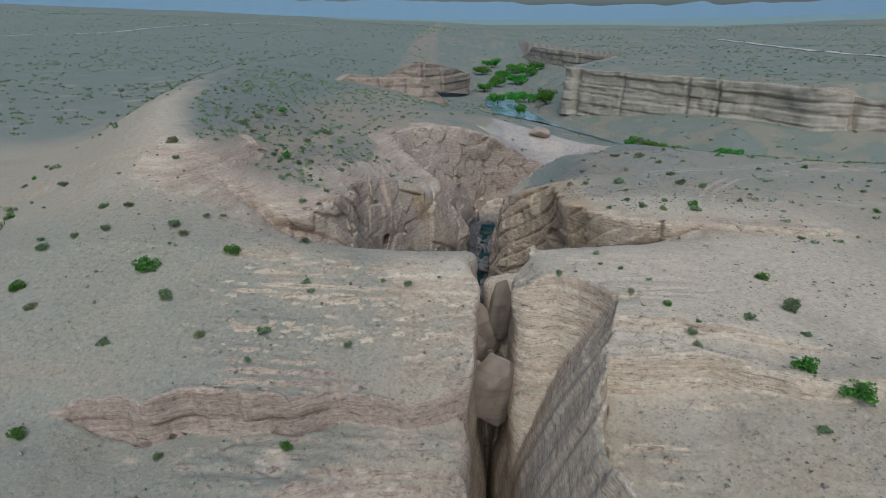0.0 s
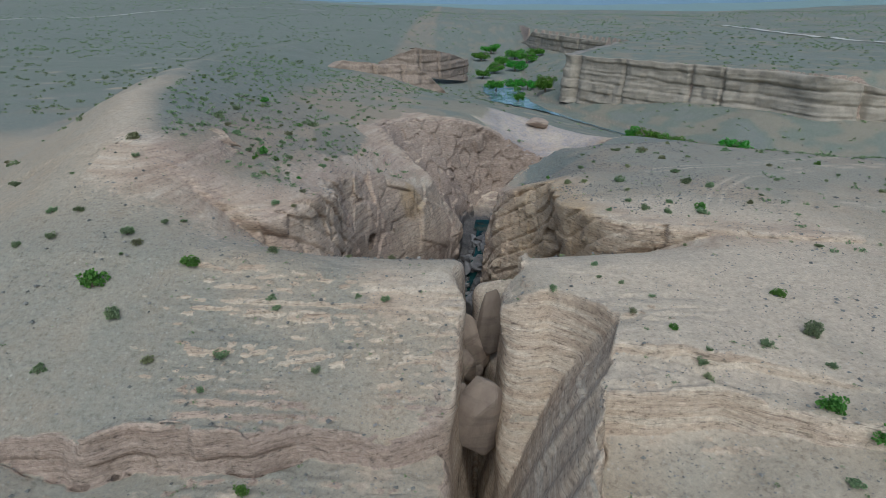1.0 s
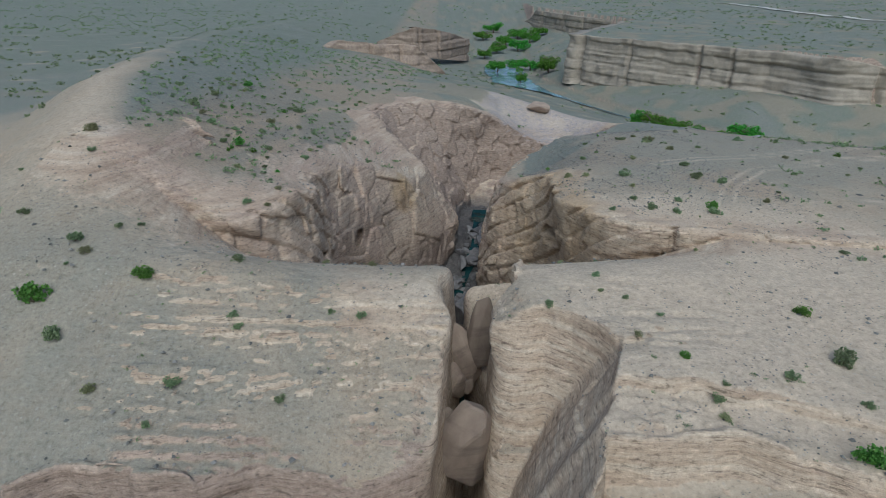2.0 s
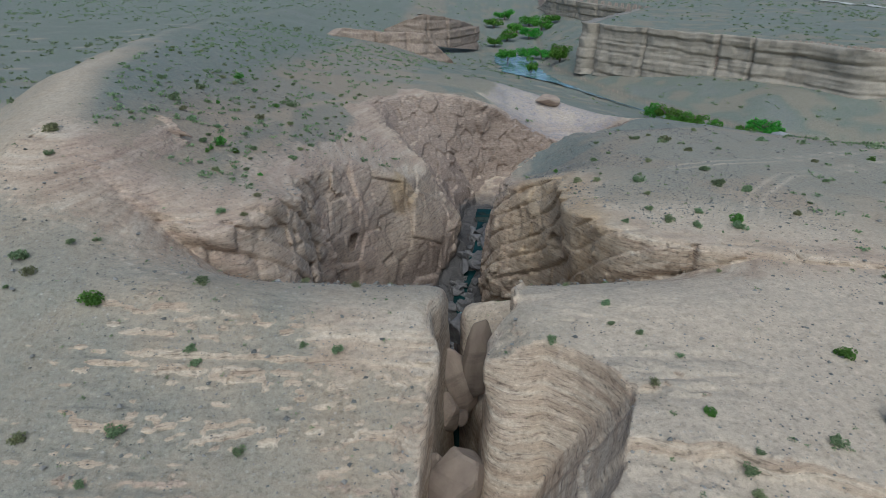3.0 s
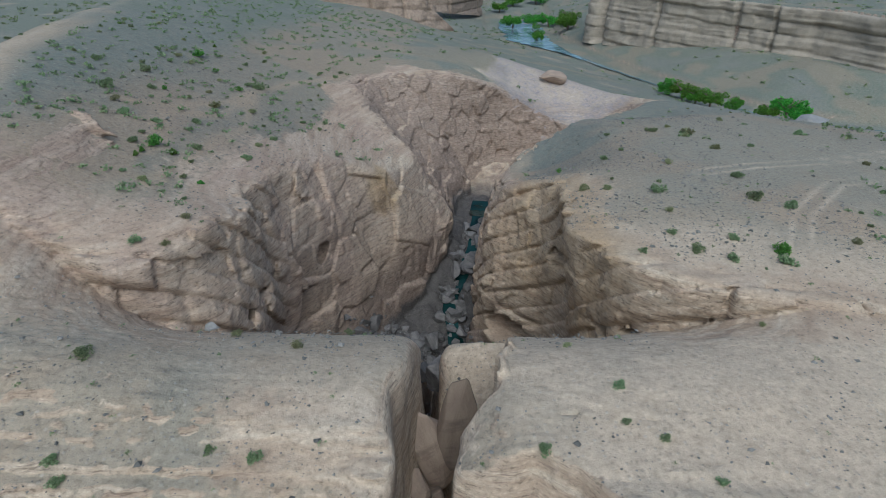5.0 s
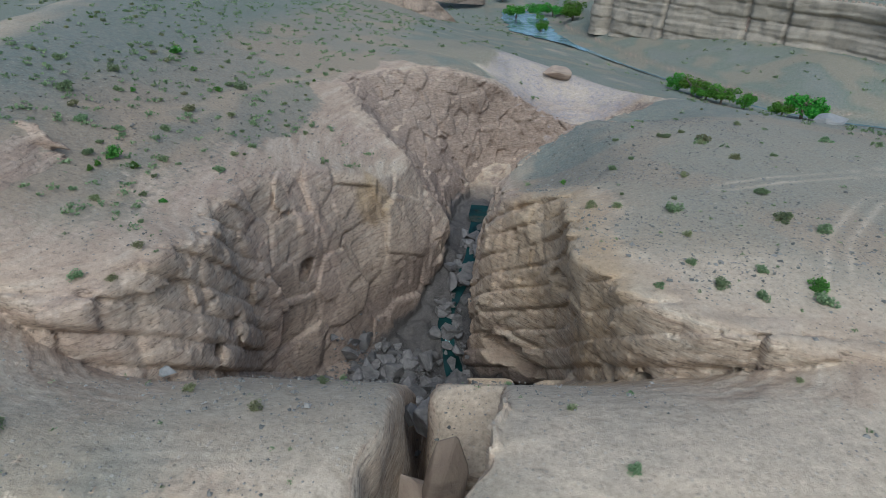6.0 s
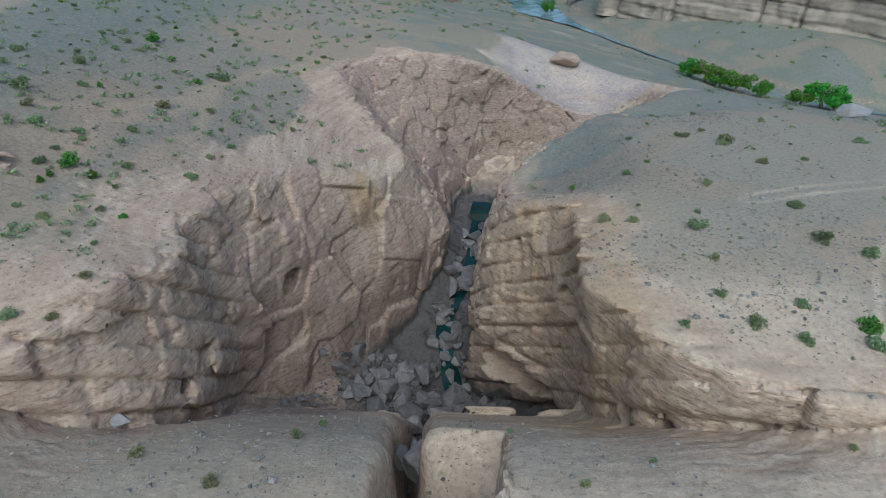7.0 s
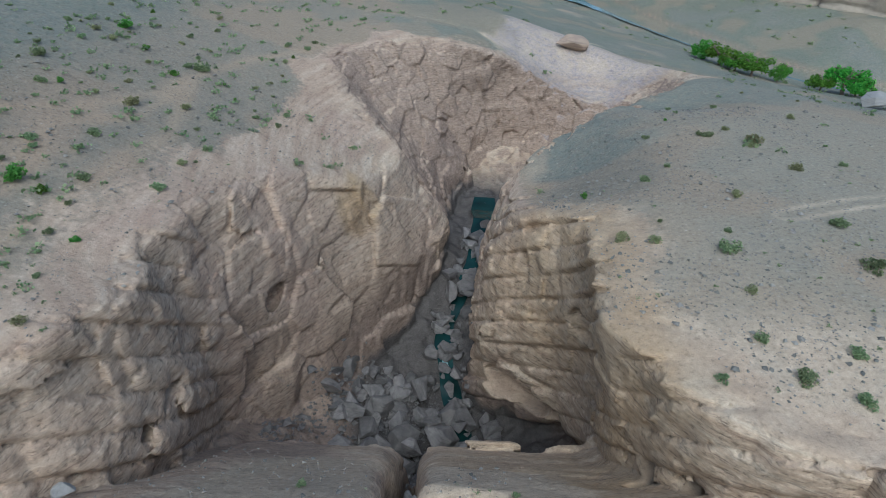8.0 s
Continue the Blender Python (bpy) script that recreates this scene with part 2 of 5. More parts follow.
HIGH = far_land(GX, GY, high_land(GX, GY))
SLAB = far_land(GX, GY, slab_top(GX, GY)) - 60.0 * step(80.5, 86, GY)
BED = canyon_floor(GX, GY) - 30.0 * step(80, 74, GY)
COS_HIGH, COS_SLAB = cosine(HIGH), cosine(SLAB)
SLAB_TOP = SLAB.copy()                              # no rock stands higher than the slab beside it
for shift in (1, 2):
    for axis in (0, 1):
        SLAB_TOP = np.maximum(SLAB_TOP, np.maximum(np.roll(SLAB_TOP, shift, axis), np.roll(SLAB_TOP, -shift, axis)))


def open_space(z):
    """Signed distance to the open space south of the fault and in the pit, on a coarse grid: below zero inside it."""
    x, y = GX[::3, ::3], GY[::3, ::3]
    line = [tuple(p) for p in edge_at(z)]
    d = seg_distance(x, y, line[1:-1])
    return np.where(inside(x, y, line), -d, d).astype(np.float32)


def spread(a):
    """From the coarse grid to the fine one."""
    for axis, n in ((0, NX), (1, NY)):
        p = np.minimum(np.arange(n) / 3.0, a.shape[axis] - 1.001)
        k = p.astype(int)
        f = (p - k).astype(np.float32)
        f = f[:, None] if axis == 0 else f[None, :]
        a = np.take(a, k, axis) * (1 - f) + np.take(a, k + 1, axis) * f
    return a


OPEN_Z = np.arange(LO[2], HI[2] + 1.1, 1.1)
OPEN = [open_space(z) for z in OPEN_Z]
RIM_SIDE = spread(open_space(0.0))
TILT_BEDS = 0.85 * (np.clip(GY, 58, 104) - 72)          # the beds dip away from the viewer
# bare rock that shows through the soil of the near slab and along the rims
near_rim = step(9, 1, np.abs(RIM_SIDE) + step(22, 34, np.abs(GX)) * 9)
slab = step(62, 50, GY) * step(26, 16, np.abs(GX)) * step(-0.35, 0.25, fbm(GX / 7, GY / 4, 2.2, 3) + 0.25)
BARE = np.clip(np.maximum(0.75 * near_rim * (0.6 + 0.5 * fbm(GX / 3, GY / 3, 5.5, 2)), 0.8 * slab), 0, 1)


def beds(x, y, z, thick, seed):
    """Layered rock: beds broken by joints into blocks, each standing out by its own amount, with grooves between them."""
    b = (z + 0.03 * x + 0.10 * thick * vnoise(x / (3 * thick), y / (3 * thick), seed)) / thick
    k = np.floor(b)
    f = b - k
    along = (x * 0.83 + y * 0.56 + 0.12 * thick * vnoise(x / (2 * thick), y / (2 * thick), z / (2 * thick))) / (1.25 * thick * (1.3 + hash1(k, 2))) + 3 * hash1(k, 1)
    across = (-x * 0.56 + y * 0.83) / (2.2 * thick) + 3 * hash1(k, 3)
    j, i = np.floor(along), np.floor(across)
    jf = along - j
    block = hash1(j * 31 + k * 577 + i * 1009, 5)
    groove = np.exp(-((np.minimum(f, 1 - f)) / 0.08) ** 2) * (0.42 + 0.4 * hash1(k, 7)) + np.exp(-((np.minimum(jf, 1 - jf)) / 0.06) ** 2) * 0.4
    return 0.6 * hash1(k, 9) + 0.62 * block - groove - 0.3 * (np.abs(f - 0.5) * 2) ** 6


def facets(x, y, z, size, seed):
    """Massive rock broken into angular blocks: each has its own flat face, with a cleft between neighbours."""
    px, py, pz = x / size + seed, y / size, z / size
    ix, iy, iz = [np.floor(v - 0.5).astype(np.int32) for v in (px, py, pz)]
    d1 = np.full(np.shape(px), 9.0, np.float32)
    d2, face = d1.copy(), np.zeros_like(d1)
    for a in (0, 1):
        for b in (0, 1):
            for c in (0, 1):
                h = ((ix + a) * 7919 + (iy + b) * 10499 + (iz + c) * 15731) & 0x3FFF8
                ux, uy, uz = px - (ix + a + 0.5) - 0.38 * TABLE[h], py - (iy + b + 0.5) - 0.38 * TABLE[h + 1], pz - (iz + c + 0.5) - 0.38 * TABLE[h + 2]
                d = np.sqrt(ux * ux + uy * uy + uz * uz)
                f = 0.75 * TABLE[h + 3] + 1.3 * (TABLE[h + 4] * ux + TABLE[h + 5] * uy + TABLE[h + 6] * uz)
                near = d < d1
                d2 = np.where(near, d1, np.minimum(d2, d))
                d1, face = np.where(near, d, d1), np.where(near, f, face)
    return face - 0.3 * np.exp(-((d2 - d1) / 0.045) ** 2)


HOLLOWS = [(13.6, 92.6, -21.2, 5.6, 4.0, 2.3), (0.5, 57.4, -0.9, 1.3, 2.0, 1.1), (-10.0, 92.2, -10.6, 1.3, 1.8, 1.7), (-11.6, 67.6, -3.0, 0.9, 1.2, 0.9), (16.4, 84.4, -7.6, 1.8, 3.4, 1.6),
           (21.4, 70.6, -5.6, 2.2, 1.3, 0.5), (24.5, 68.4, -3.4, 2.6, 1.1, 0.45), (18.6, 72.6, -7.2, 1.5, 1.4, 0.6), (-11.4, 75.6, -6.6, 1.5, 3.0, 0.35)]


def rock_relief(x, y, z, w, bare, tilt):
    """How far the rock stands out from the smooth shape: w on walls, bare on the open slabs."""
    massive = step(4.5, 2.5, x) * step(83, 88, y) * step(119, 114, y)
    slabs = step(79, 77, y) * step(-9.5, -8, x) * step(17.2, 16, x) + step(63, 61, y) * (1 - step(46, 44, y) * step(4, 2, x))
    slabs = np.clip(slabs, 0, 1)
    jointed = step(116, 121, y)
    butt = step(4, 6, x) * step(86, 92, y) * (1 - jointed)
    low = vnoise(x / 5.0, y / 5.0, z / 5.0)
    mid = vnoise(x / 2.1 + 9, y / 2.1, z / 2.6)
    fine = vnoise(x / 0.9, y / 0.9 + 5, z / 0.9)
    d = 0.0 * x
    m = np.nonzero(w > 0.04)[0]
    xm, ym, zm, wm, am, sm, jm, um = x[m], y[m], z[m], w[m], massive[m], slabs[m], jointed[m], butt[m]
    lay = np.clip(1 - am - sm - jm - 0.55 * um, 0, 1)
    big = facets(xm - 0.2 * zm, ym * 0.8, 0.75 * zm + 0.25 * xm + 0.12 * ym, 5.4, 3.0)
    slant = facets(0.9 * xm + 0.5 * zm, ym, 0.8 * zm - 0.55 * xm, 3.1, 5.0)
    small = facets(xm + 0.3 * zm, ym, 0.55 * zm - 0.3 * xm, 1.5, 7.0)
    zt = zm + tilt[m]
    bedded = 0.56 * beds(xm, 0.6 * ym, zt, 2.6, 3.0) + 0.12 * beds(xm + 9, 0.8 * ym, zt, 0.95, 8.0)
    d[m] = wm * (lay * bedded + 0.40 * um * beds(xm, ym, zt, 2.6, 4.0) + (0.48 * am + 0.30 * jm + 0.16 * lay + 0.30 * um + 0.10 * sm) * big
                 + (0.40 * jm + 0.16 * am + 0.10 * um) * slant + (0.07 * am + 0.16 * jm + 0.10 * lay + 0.12 * um + 0.04 * sm) * small)
    d = d + w * ((0.45 - 0.3 * massive - 0.2 * slabs) * low + 0.08 * mid + 0.05 * fine)
    d = d + bare * (0.22 * beds(x, y * 1.4, z + 0.8 * y, 0.55, 5.0) + 0.10 * mid + 0.08 * low)
    return d + (0.04 * fine + 0.05 * mid) * (1 - w)


def smooth_max(a, b, k):
    h = np.clip(1 - np.abs(a - b) / k, 0, None)
    return np.maximum(a, b) + 0.25 * k * h * h


def solid_layer(z):
    """Signed distance to the rock at one height over the whole plan, below zero inside."""
    q = (z - OPEN_Z[0]) / 1.1
    k = int(q)
    gap = spread(OPEN[k] * (1 - (q - k)) + OPEN[k + 1] * (q - k))
    top = (z - HIGH.astype(np.float32)) * COS_HIGH
    front = (z - SLAB.astype(np.float32)) * COS_SLAB
    floor_d = (0.8 * (z - BED)).astype(np.float32)
    crack0 = np.maximum(np.maximum(np.interp(gy, SLOT_Y, SLOT_L)[None, :] - GX, GX - np.interp(gy, SLOT_Y, SLOT_R)[None, :]), np.maximum(GY - 84, -35.5 - z)).astype(np.float32)
    out = np.minimum(np.minimum(np.maximum(top, -gap), np.maximum(front, -crack0)), floor_d)
    i, j = np.nonzero(np.abs(out) < 1.9)
    if not len(i):
        return out
    x, y, zz = GX[i, j], GY[i, j], np.full(len(i), z)
    g, t, f, c = gap[i, j], top[i, j], front[i, j], crack0[i, j]
    behind = np.maximum(t, -g) < np.maximum(f, -c)
    wall = step(1.9, 0.9, np.abs(g)) * step(0.5, -0.6, t) * behind
    lip = ~behind * np.maximum(step(1.6, 0.8, np.abs(c)) * step(-0.3, -1.2, f), step(0.78, 0.55, COS_SLAB[i, j]))
    w = np.maximum(wall, 0.8 * lip)
    d = np.clip(rock_relief(x, y, zz, w, BARE[i, j] * (1 - w) * step(0.55, 0.85, COS_SLAB[i, j]), TILT_BEDS[i, j]), -1.4, 0.8)
    back = smooth_max(t - d, -g - d, 0.7)
    lean = 0.05 * np.maximum(0, -9 - zz) + 0.12 * np.maximum(0, -16 - zz)
    c = c + 0.45 + lean + 0.40 * vnoise(x / 4 + 30, y / 4, zz / 4) + 0.18 * vnoise(x / 1.5, y / 1.5 + 30, zz / 2.2) + 0.4 * d
    near = np.maximum(smooth_max(f - d, -c, 1.6), zz - SLAB_TOP[i, j] - 0.3)
    s = np.minimum(np.minimum(back, near), floor_d[i, j] - 0.2 * vnoise(x / 1.1, y / 1.1, zz / 1.1))
    for cx, cy, cz, rx, ry, rz in HOLLOWS:
        if abs(z - cz) < rz + 1.5:
            m = np.nonzero((np.abs(x - cx) < rx + 2) & (np.abs(y - cy) < ry + 2))[0]
            e = np.sqrt(((x[m] - cx) / rx) ** 2 + ((y[m] - cy) / ry) ** 2 + ((zz[m] - cz) / rz) ** 2)
            s[m] = np.maximum(s[m], -((e - 1) * min(rx, ry, rz) + 0.4 * vnoise(x[m] / 1.7, y[m] / 1.7, zz[m])))
    for cx, cy, cz, rx, ry, rz in HOLLOWS:
        if abs(z - cz) < rz:
            inner = ((GX - cx) / rx) ** 2 + ((GY - cy) / ry) ** 2 + ((z - cz) / rz) ** 2 < 0.55
            out[inner] = np.maximum(out[inner], 0.5)
    out[i, j] = s
    return out


def surface_net():
    field = np.empty((NX, NY, NZ), np.float32)
    for k in range(NZ):
        field[:, :, k] = solid_layer(LO[2] + CELL * k)
    field[:, :, 0] = -1.0
    neg = field < 0
    shape = (NX, NY, NZ)
    pts, cells, quads, flips = [], [], [], []
    strides = np.array([NY * NZ, NZ, 1])
    for axis in range(3):
        s0 = [slice(None)] * 3
        s1 = [slice(None)] * 3
        s0[axis], s1[axis] = slice(0, -1), slice(1, None)
        n0, n1 = neg[tuple(s0)], neg[tuple(s1)]
        ii = np.stack(np.nonzero(n0 != n1), 1)
        oth = [q for q in range(3) if q != axis]
        ok = (ii[:, oth[0]] > 0) & (ii[:, oth[1]] > 0) & (ii[:, oth[0]] < shape[oth[0]] - 1) & (ii[:, oth[1]] < shape[oth[1]] - 1)
        ii = ii[ok]
        e = np.zeros(3, int)
        e[axis] = 1
        f0 = field[ii[:, 0], ii[:, 1], ii[:, 2]]
        f1 = field[ii[:, 0] + e[0], ii[:, 1] + e[1], ii[:, 2] + e[2]]
        p = ii.astype(float)
        p[:, axis] += np.clip(f0 / (f0 - f1), 0, 1)
        base = ii @ strides
        u, v = strides[oth[0]], strides[oth[1]]
        c4 = np.stack([base - u - v, base - v, base, base - u], 1)
        inside0 = f0 < 0
        flip = inside0 if axis != 1 else ~inside0
        c4[~flip] = c4[~flip][:, ::-1]
        quads.append(c4)
        for c in range(4):
            cells.append(np.stack([base - u - v, base - v, base, base - u], 1)[:, c])
            pts.append(p)
    cells, pts, quads = np.concatenate(cells), np.concatenate(pts), np.concatenate(quads)
    ids, inv = np.unique(cells, return_inverse=True)
    n = np.bincount(inv)
    verts = np.stack([np.bincount(inv, pts[:, q]) / n for q in range(3)], 1) * CELL + LO
    faces = np.searchsorted(ids, quads)
    # leave out crumbs that hang free
    mark = np.arange(len(verts))
    for _ in range(60):
        low = mark[faces].min(1)
        old = mark.copy()
        for c in range(4):
            np.minimum.at(mark, faces[:, c], low)
        mark = mark[mark]
        if (old == mark).all():
            break
    size = np.bincount(mark, minlength=len(verts))
    return verts, faces[size[mark[faces[:, 0]]] > 4000]


def mesh_from(name, verts, faces, smooth=True):
    me = bpy.data.meshes.new(name)
    me.vertices.add(len(verts))
    me.vertices.foreach_set("co", np.ascontiguousarray(verts, np.float32).ravel())
    n = faces.shape[1]
    me.loops.add(faces.size)
    me.loops.foreach_set("vertex_index", faces.astype(np.int32).ravel())
    me.polygons.add(len(faces))
    me.polygons.foreach_set("loop_start", np.arange(0, faces.size, n, dtype=np.int32))
    me.polygons.foreach_set("use_smooth", np.full(len(faces), smooth))
    me.update(calc_edges=True)
    return me


# ================= materials =================
def material(name):
    m = bpy.data.materials.new(name)
    m.use_nodes = True
    return m, m.node_tree.nodes, m.node_tree.links, m.node_tree.nodes["Principled BSDF"]


def noise_node(n, l, scale, detail=4.0, rough=0.55, vec=None, stretch=None):
    tex = n.new("ShaderNodeTexNoise")
    tex.inputs["Scale"].default_value, tex.inputs["Detail"].default_value, tex.inputs["Roughness"].default_value = scale, detail, rough
    if vec is not None:
        if stretch:
            mp = n.new("ShaderNodeMapping")
            mp.inputs["Scale"].default_value = stretch
            l.new(vec, mp.inputs["Vector"])
            vec = mp.outputs[0]
        l.new(vec, tex.inputs["Vector"])
    return tex.outputs["Fac"]


def ramp(n, l, fac, stops):
    r = n.new("ShaderNodeValToRGB")
    els = r.color_ramp.elements
    while len(els) < len(stops):
        els.new(0.5)
    for e, (p, c) in zip(els, stops):
        e.position, e.color = p, (c, c, c, 1) if isinstance(c, float) else (*c, 1)
    l.new(fac, r.inputs["Fac"])
    return r.outputs["Color"]


def blend(n, l, fac, a, b, kind='MIX'):
    m = n.new("ShaderNodeMix")
    m.data_type, m.blend_type, m.clamp_factor = 'RGBA', kind, True
    for sock, v in ((m.inputs[0], fac), (m.inputs[6], a), (m.inputs[7], b)):
        if isinstance(v, (int, float)):
            sock.default_value = v
        elif isinstance(v, tuple):
            sock.default_value = (*v, 1)
        else:
            l.new(v, sock)
    return m.outputs[2]


def arith(n, l, op, a, b=0.0, c=0.0):
    m = n.new("ShaderNodeMath")
    m.operation = op
    for sock, v in zip(m.inputs, (a, b, c)):
        if isinstance(v, (int, float)):
            sock.default_value = v
        else:
            l.new(v, sock)
    return m.outputs[0]


def bump_to(n, l, bsdf, height, strength, distance, chain=None):
    b = n.new("ShaderNodeBump")
    b.inputs["Strength"].default_value, b.inputs["Distance"].default_value = strength, distance
    l.new(height, b.inputs["Height"])
    if chain is not None:
        l.new(chain, b.inputs["Normal"])
    l.new(b.outputs[0], bsdf.inputs["Normal"])
    return b.outputs[0]


def terrain_material():
    m, n, l, bsdf = material("desert_ground")
    pos = n.new("ShaderNodeTexCoord").outputs["Object"]
    za, zb = n.new("ShaderNodeAttribute"), n.new("ShaderNodeAttribute")
    za.attribute_name, zb.attribute_name = "zone_a", "zone_b"
    sa, sb = n.new("ShaderNodeSeparateColor"), n.new("ShaderNodeSeparateColor")
    l.new(za.outputs["Color"], sa.inputs[0]), l.new(zb.outputs["Color"], sb.inputs[0])
    wallish = za.outputs["Alpha"]
    rock, gravel, pale = sa.outputs
    pink, ochre, purple_and_shade = sb.outputs
    big = noise_node(n, l, 0.22, 5, 0.6, pos)
    mid = noise_node(n, l, 1.3, 5, 0.65, pos)
    fine = noise_node(n, l, 9.0, 4, 0.7, pos)
    grit = noise_node(n, l, 34.0, 2, 0.6, pos)
    layer = noise_node(n, l, 1.0, 5, 0.6, pos, (0.12, 0.12, 2.4))
    thin = noise_node(n, l, 1.0, 4, 0.65, pos, (0.5, 0.5, 7.0))
    streak = noise_node(n, l, 1.0, 4, 0.6, pos, (1.4, 1.4, 0.12))
    # soil
    soil = ramp(n, l, mid, [(0.3, (0.29, 0.222, 0.15)), (0.72, (0.40, 0.315, 0.218))])
    soil = blend(n, l, ramp(n, l, big, [(0.35, 0.0), (0.65, 1.0)]), soil, (0.34, 0.282, 0.205))
    grav = ramp(n, l, fine, [(0.3, (0.115, 0.128, 0.106)), (0.7, (0.225, 0.236, 0.20))])
    grav = blend(n, l, ramp(n, l, big, [(0.4, 0.0), (0.62, 0.6)]), grav, (0.16, 0.17, 0.14))
    soil = blend(n, l, arith(n, l, 'MULTIPLY', gravel, ramp(n, l, mid, [(0.25, 0.55), (0.6, 1.0)])), soil, grav)
    soil = blend(n, l, arith(n, l, 'MULTIPLY', zb.outputs["Alpha"], ramp(n, l, mid, [(0.35, 0.4), (0.6, 1.0)])), soil, (0.15, 0.168, 0.12))
    soil = blend(n, l, arith(n, l, 'MULTIPLY', pink, 0.55), soil, (0.36, 0.25, 0.165))
    soil = blend(n, l, arith(n, l, 'MULTIPLY', pale, ramp(n, l, mid, [(0.3, 0.5), (0.6, 1.0)])), soil, (0.56, 0.44, 0.315))
    # bare rock
    stone = ramp(n, l, layer, [(0.3, (0.33, 0.235, 0.16)), (0.5, (0.46, 0.35, 0.245)), (0.7, (0.54, 0.44, 0.325))])
    stone = blend(n, l, arith(n, l, 'MULTIPLY', pink, 0.85), stone, ramp(n, l, layer, [(0.3, (0.30, 0.205, 0.15)), (0.7, (0.47, 0.355, 0.265))]))
    stone = blend(n, l, ochre, stone, ramp(n, l, big, [(0.35, (0.40, 0.26, 0.12)), (0.65, (0.36, 0.27, 0.17))]))
    stone = blend(n, l, purple_and_shade, stone, ramp(n, l, mid, [(0.3, (0.185, 0.135, 0.105)), (0.7, (0.30, 0.222, 0.17))]))
    stone = blend(n, l, arith(n, l, 'MULTIPLY', wallish, ramp(n, l, streak, [(0.28, 0.14), (0.42, 0.0), (0.58, 0.0), (0.78, 0.10)])), stone, blend(n, l, ramp(n, l, streak, [(0.45, 0.0), (0.55, 1.0)]), (0.47, 0.41, 0.35), (0.20, 0.155, 0.125)))
    stone = blend(n, l, arith(n, l, 'MULTIPLY', wallish, ramp(n, l, thin, [(0.34, 0.6), (0.44, 0.0)])), stone, (0.15, 0.10, 0.075))
    cells = n.new("ShaderNodeTexVoronoi")
    cells.inputs["Scale"].default_value = 3.2
    l.new(pos, cells.inputs["Vector"])
    tone = n.new("ShaderNodeSeparateColor")
    l.new(cells.outputs["Color"], tone.inputs[0])
    pebble = arith(n, l, 'MULTIPLY', ramp(n, l, cells.outputs["Distance"], [(0.22, 1.0), (0.36, 0.0)]), ramp(n, l, tone.outputs[0], [(0.55, 0.0), (0.62, 1.0)]))
    soil = blend(n, l, arith(n, l, 'MULTIPLY', pebble, 0.35), soil, ramp(n, l, tone.outputs[1], [(0.0, (0.13, 0.12, 0.10)), (0.6, (0.30, 0.28, 0.24)), (1.0, (0.50, 0.46, 0.40))]))
    edge = arith(n, l, 'ADD', rock, arith(n, l, 'MULTIPLY', arith(n, l, 'SUBTRACT', mid, 0.5), 0.9))
    col = blend(n, l, ramp(n, l, edge, [(0.38, 0.0), (0.62, 1.0)]), soil, stone)
    zc = n.new("ShaderNodeAttribute")
    zc.attribute_name = "zone_c"
    sc = n.new("ShaderNodeSeparateColor")
    l.new(zc.outputs["Color"], sc.inputs[0])
    white = arith(n, l, 'ADD', sc.outputs[0], arith(n, l, 'MULTIPLY', arith(n, l, 'SUBTRACT', big, 0.5), 1.8))
    col = blend(n, l, arith(n, l, 'MULTIPLY', ramp(n, l, white, [(0.4, 0.0), (1.0, 1.0)]), ramp(n, l, mid, [(0.35, 0.2), (0.62, 1.0)])), col, ramp(n, l, fine, [(0.3, (0.22, 0.185, 0.18)), (0.7, (0.37, 0.325, 0.315))]))
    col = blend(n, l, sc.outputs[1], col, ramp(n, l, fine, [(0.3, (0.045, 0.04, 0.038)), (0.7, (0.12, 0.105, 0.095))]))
    col = blend(n, l, ramp(n, l, grit, [(0.32, 0.5), (0.46, 0.0), (0.58, 0.0), (0.70, 0.32)]), col, blend(n, l, ramp(n, l, grit, [(0.45, 0.0), (0.55, 1.0)]), (0.13, 0.115, 0.1), (0.5, 0.46, 0.4)))
    spots = noise_node(n, l, 3.4, 3, 0.62, pos)
    col = blend(n, l, 1.0, col, ramp(n, l, spots, [(0.30, 0.72), (0.44, 0.96), (0.56, 1.0), (0.70, 1.14)]), 'MULTIPLY')
    chips = noise_node(n, l, 1.0, 4, 0.7, pos, (1.6, 1.6, 4.5))
    col = blend(n, l, wallish, col, blend(n, l, 1.0, col, ramp(n, l, chips, [(0.34, 0.52), (0.43, 0.92), (0.56, 1.0), (0.68, 1.24)]), 'MULTIPLY'))
    l.new(col, bsdf.inputs["Base Color"])
    bsdf.inputs["Roughness"].default_value = 0.92
    bsdf.inputs["Specular IOR Level"].default_value = 0.2
    b1 = bump_to(n, l, bsdf, arith(n, l, 'MULTIPLY', arith(n, l, 'ADD', thin, chips), arith(n, l, 'MULTIPLY', rock, wallish)), 0.45, 0.15)
    b2 = bump_to(n, l, bsdf, arith(n, l, 'ADD', mid, arith(n, l, 'MULTIPLY', pebble, 0.25)), 0.5, 0.14, b1)
    bump_to(n, l, bsdf, arith(n, l, 'ADD', fine, arith(n, l, 'MULTIPLY', grit, 0.3)), 0.7, 0.075, b2)
    return m


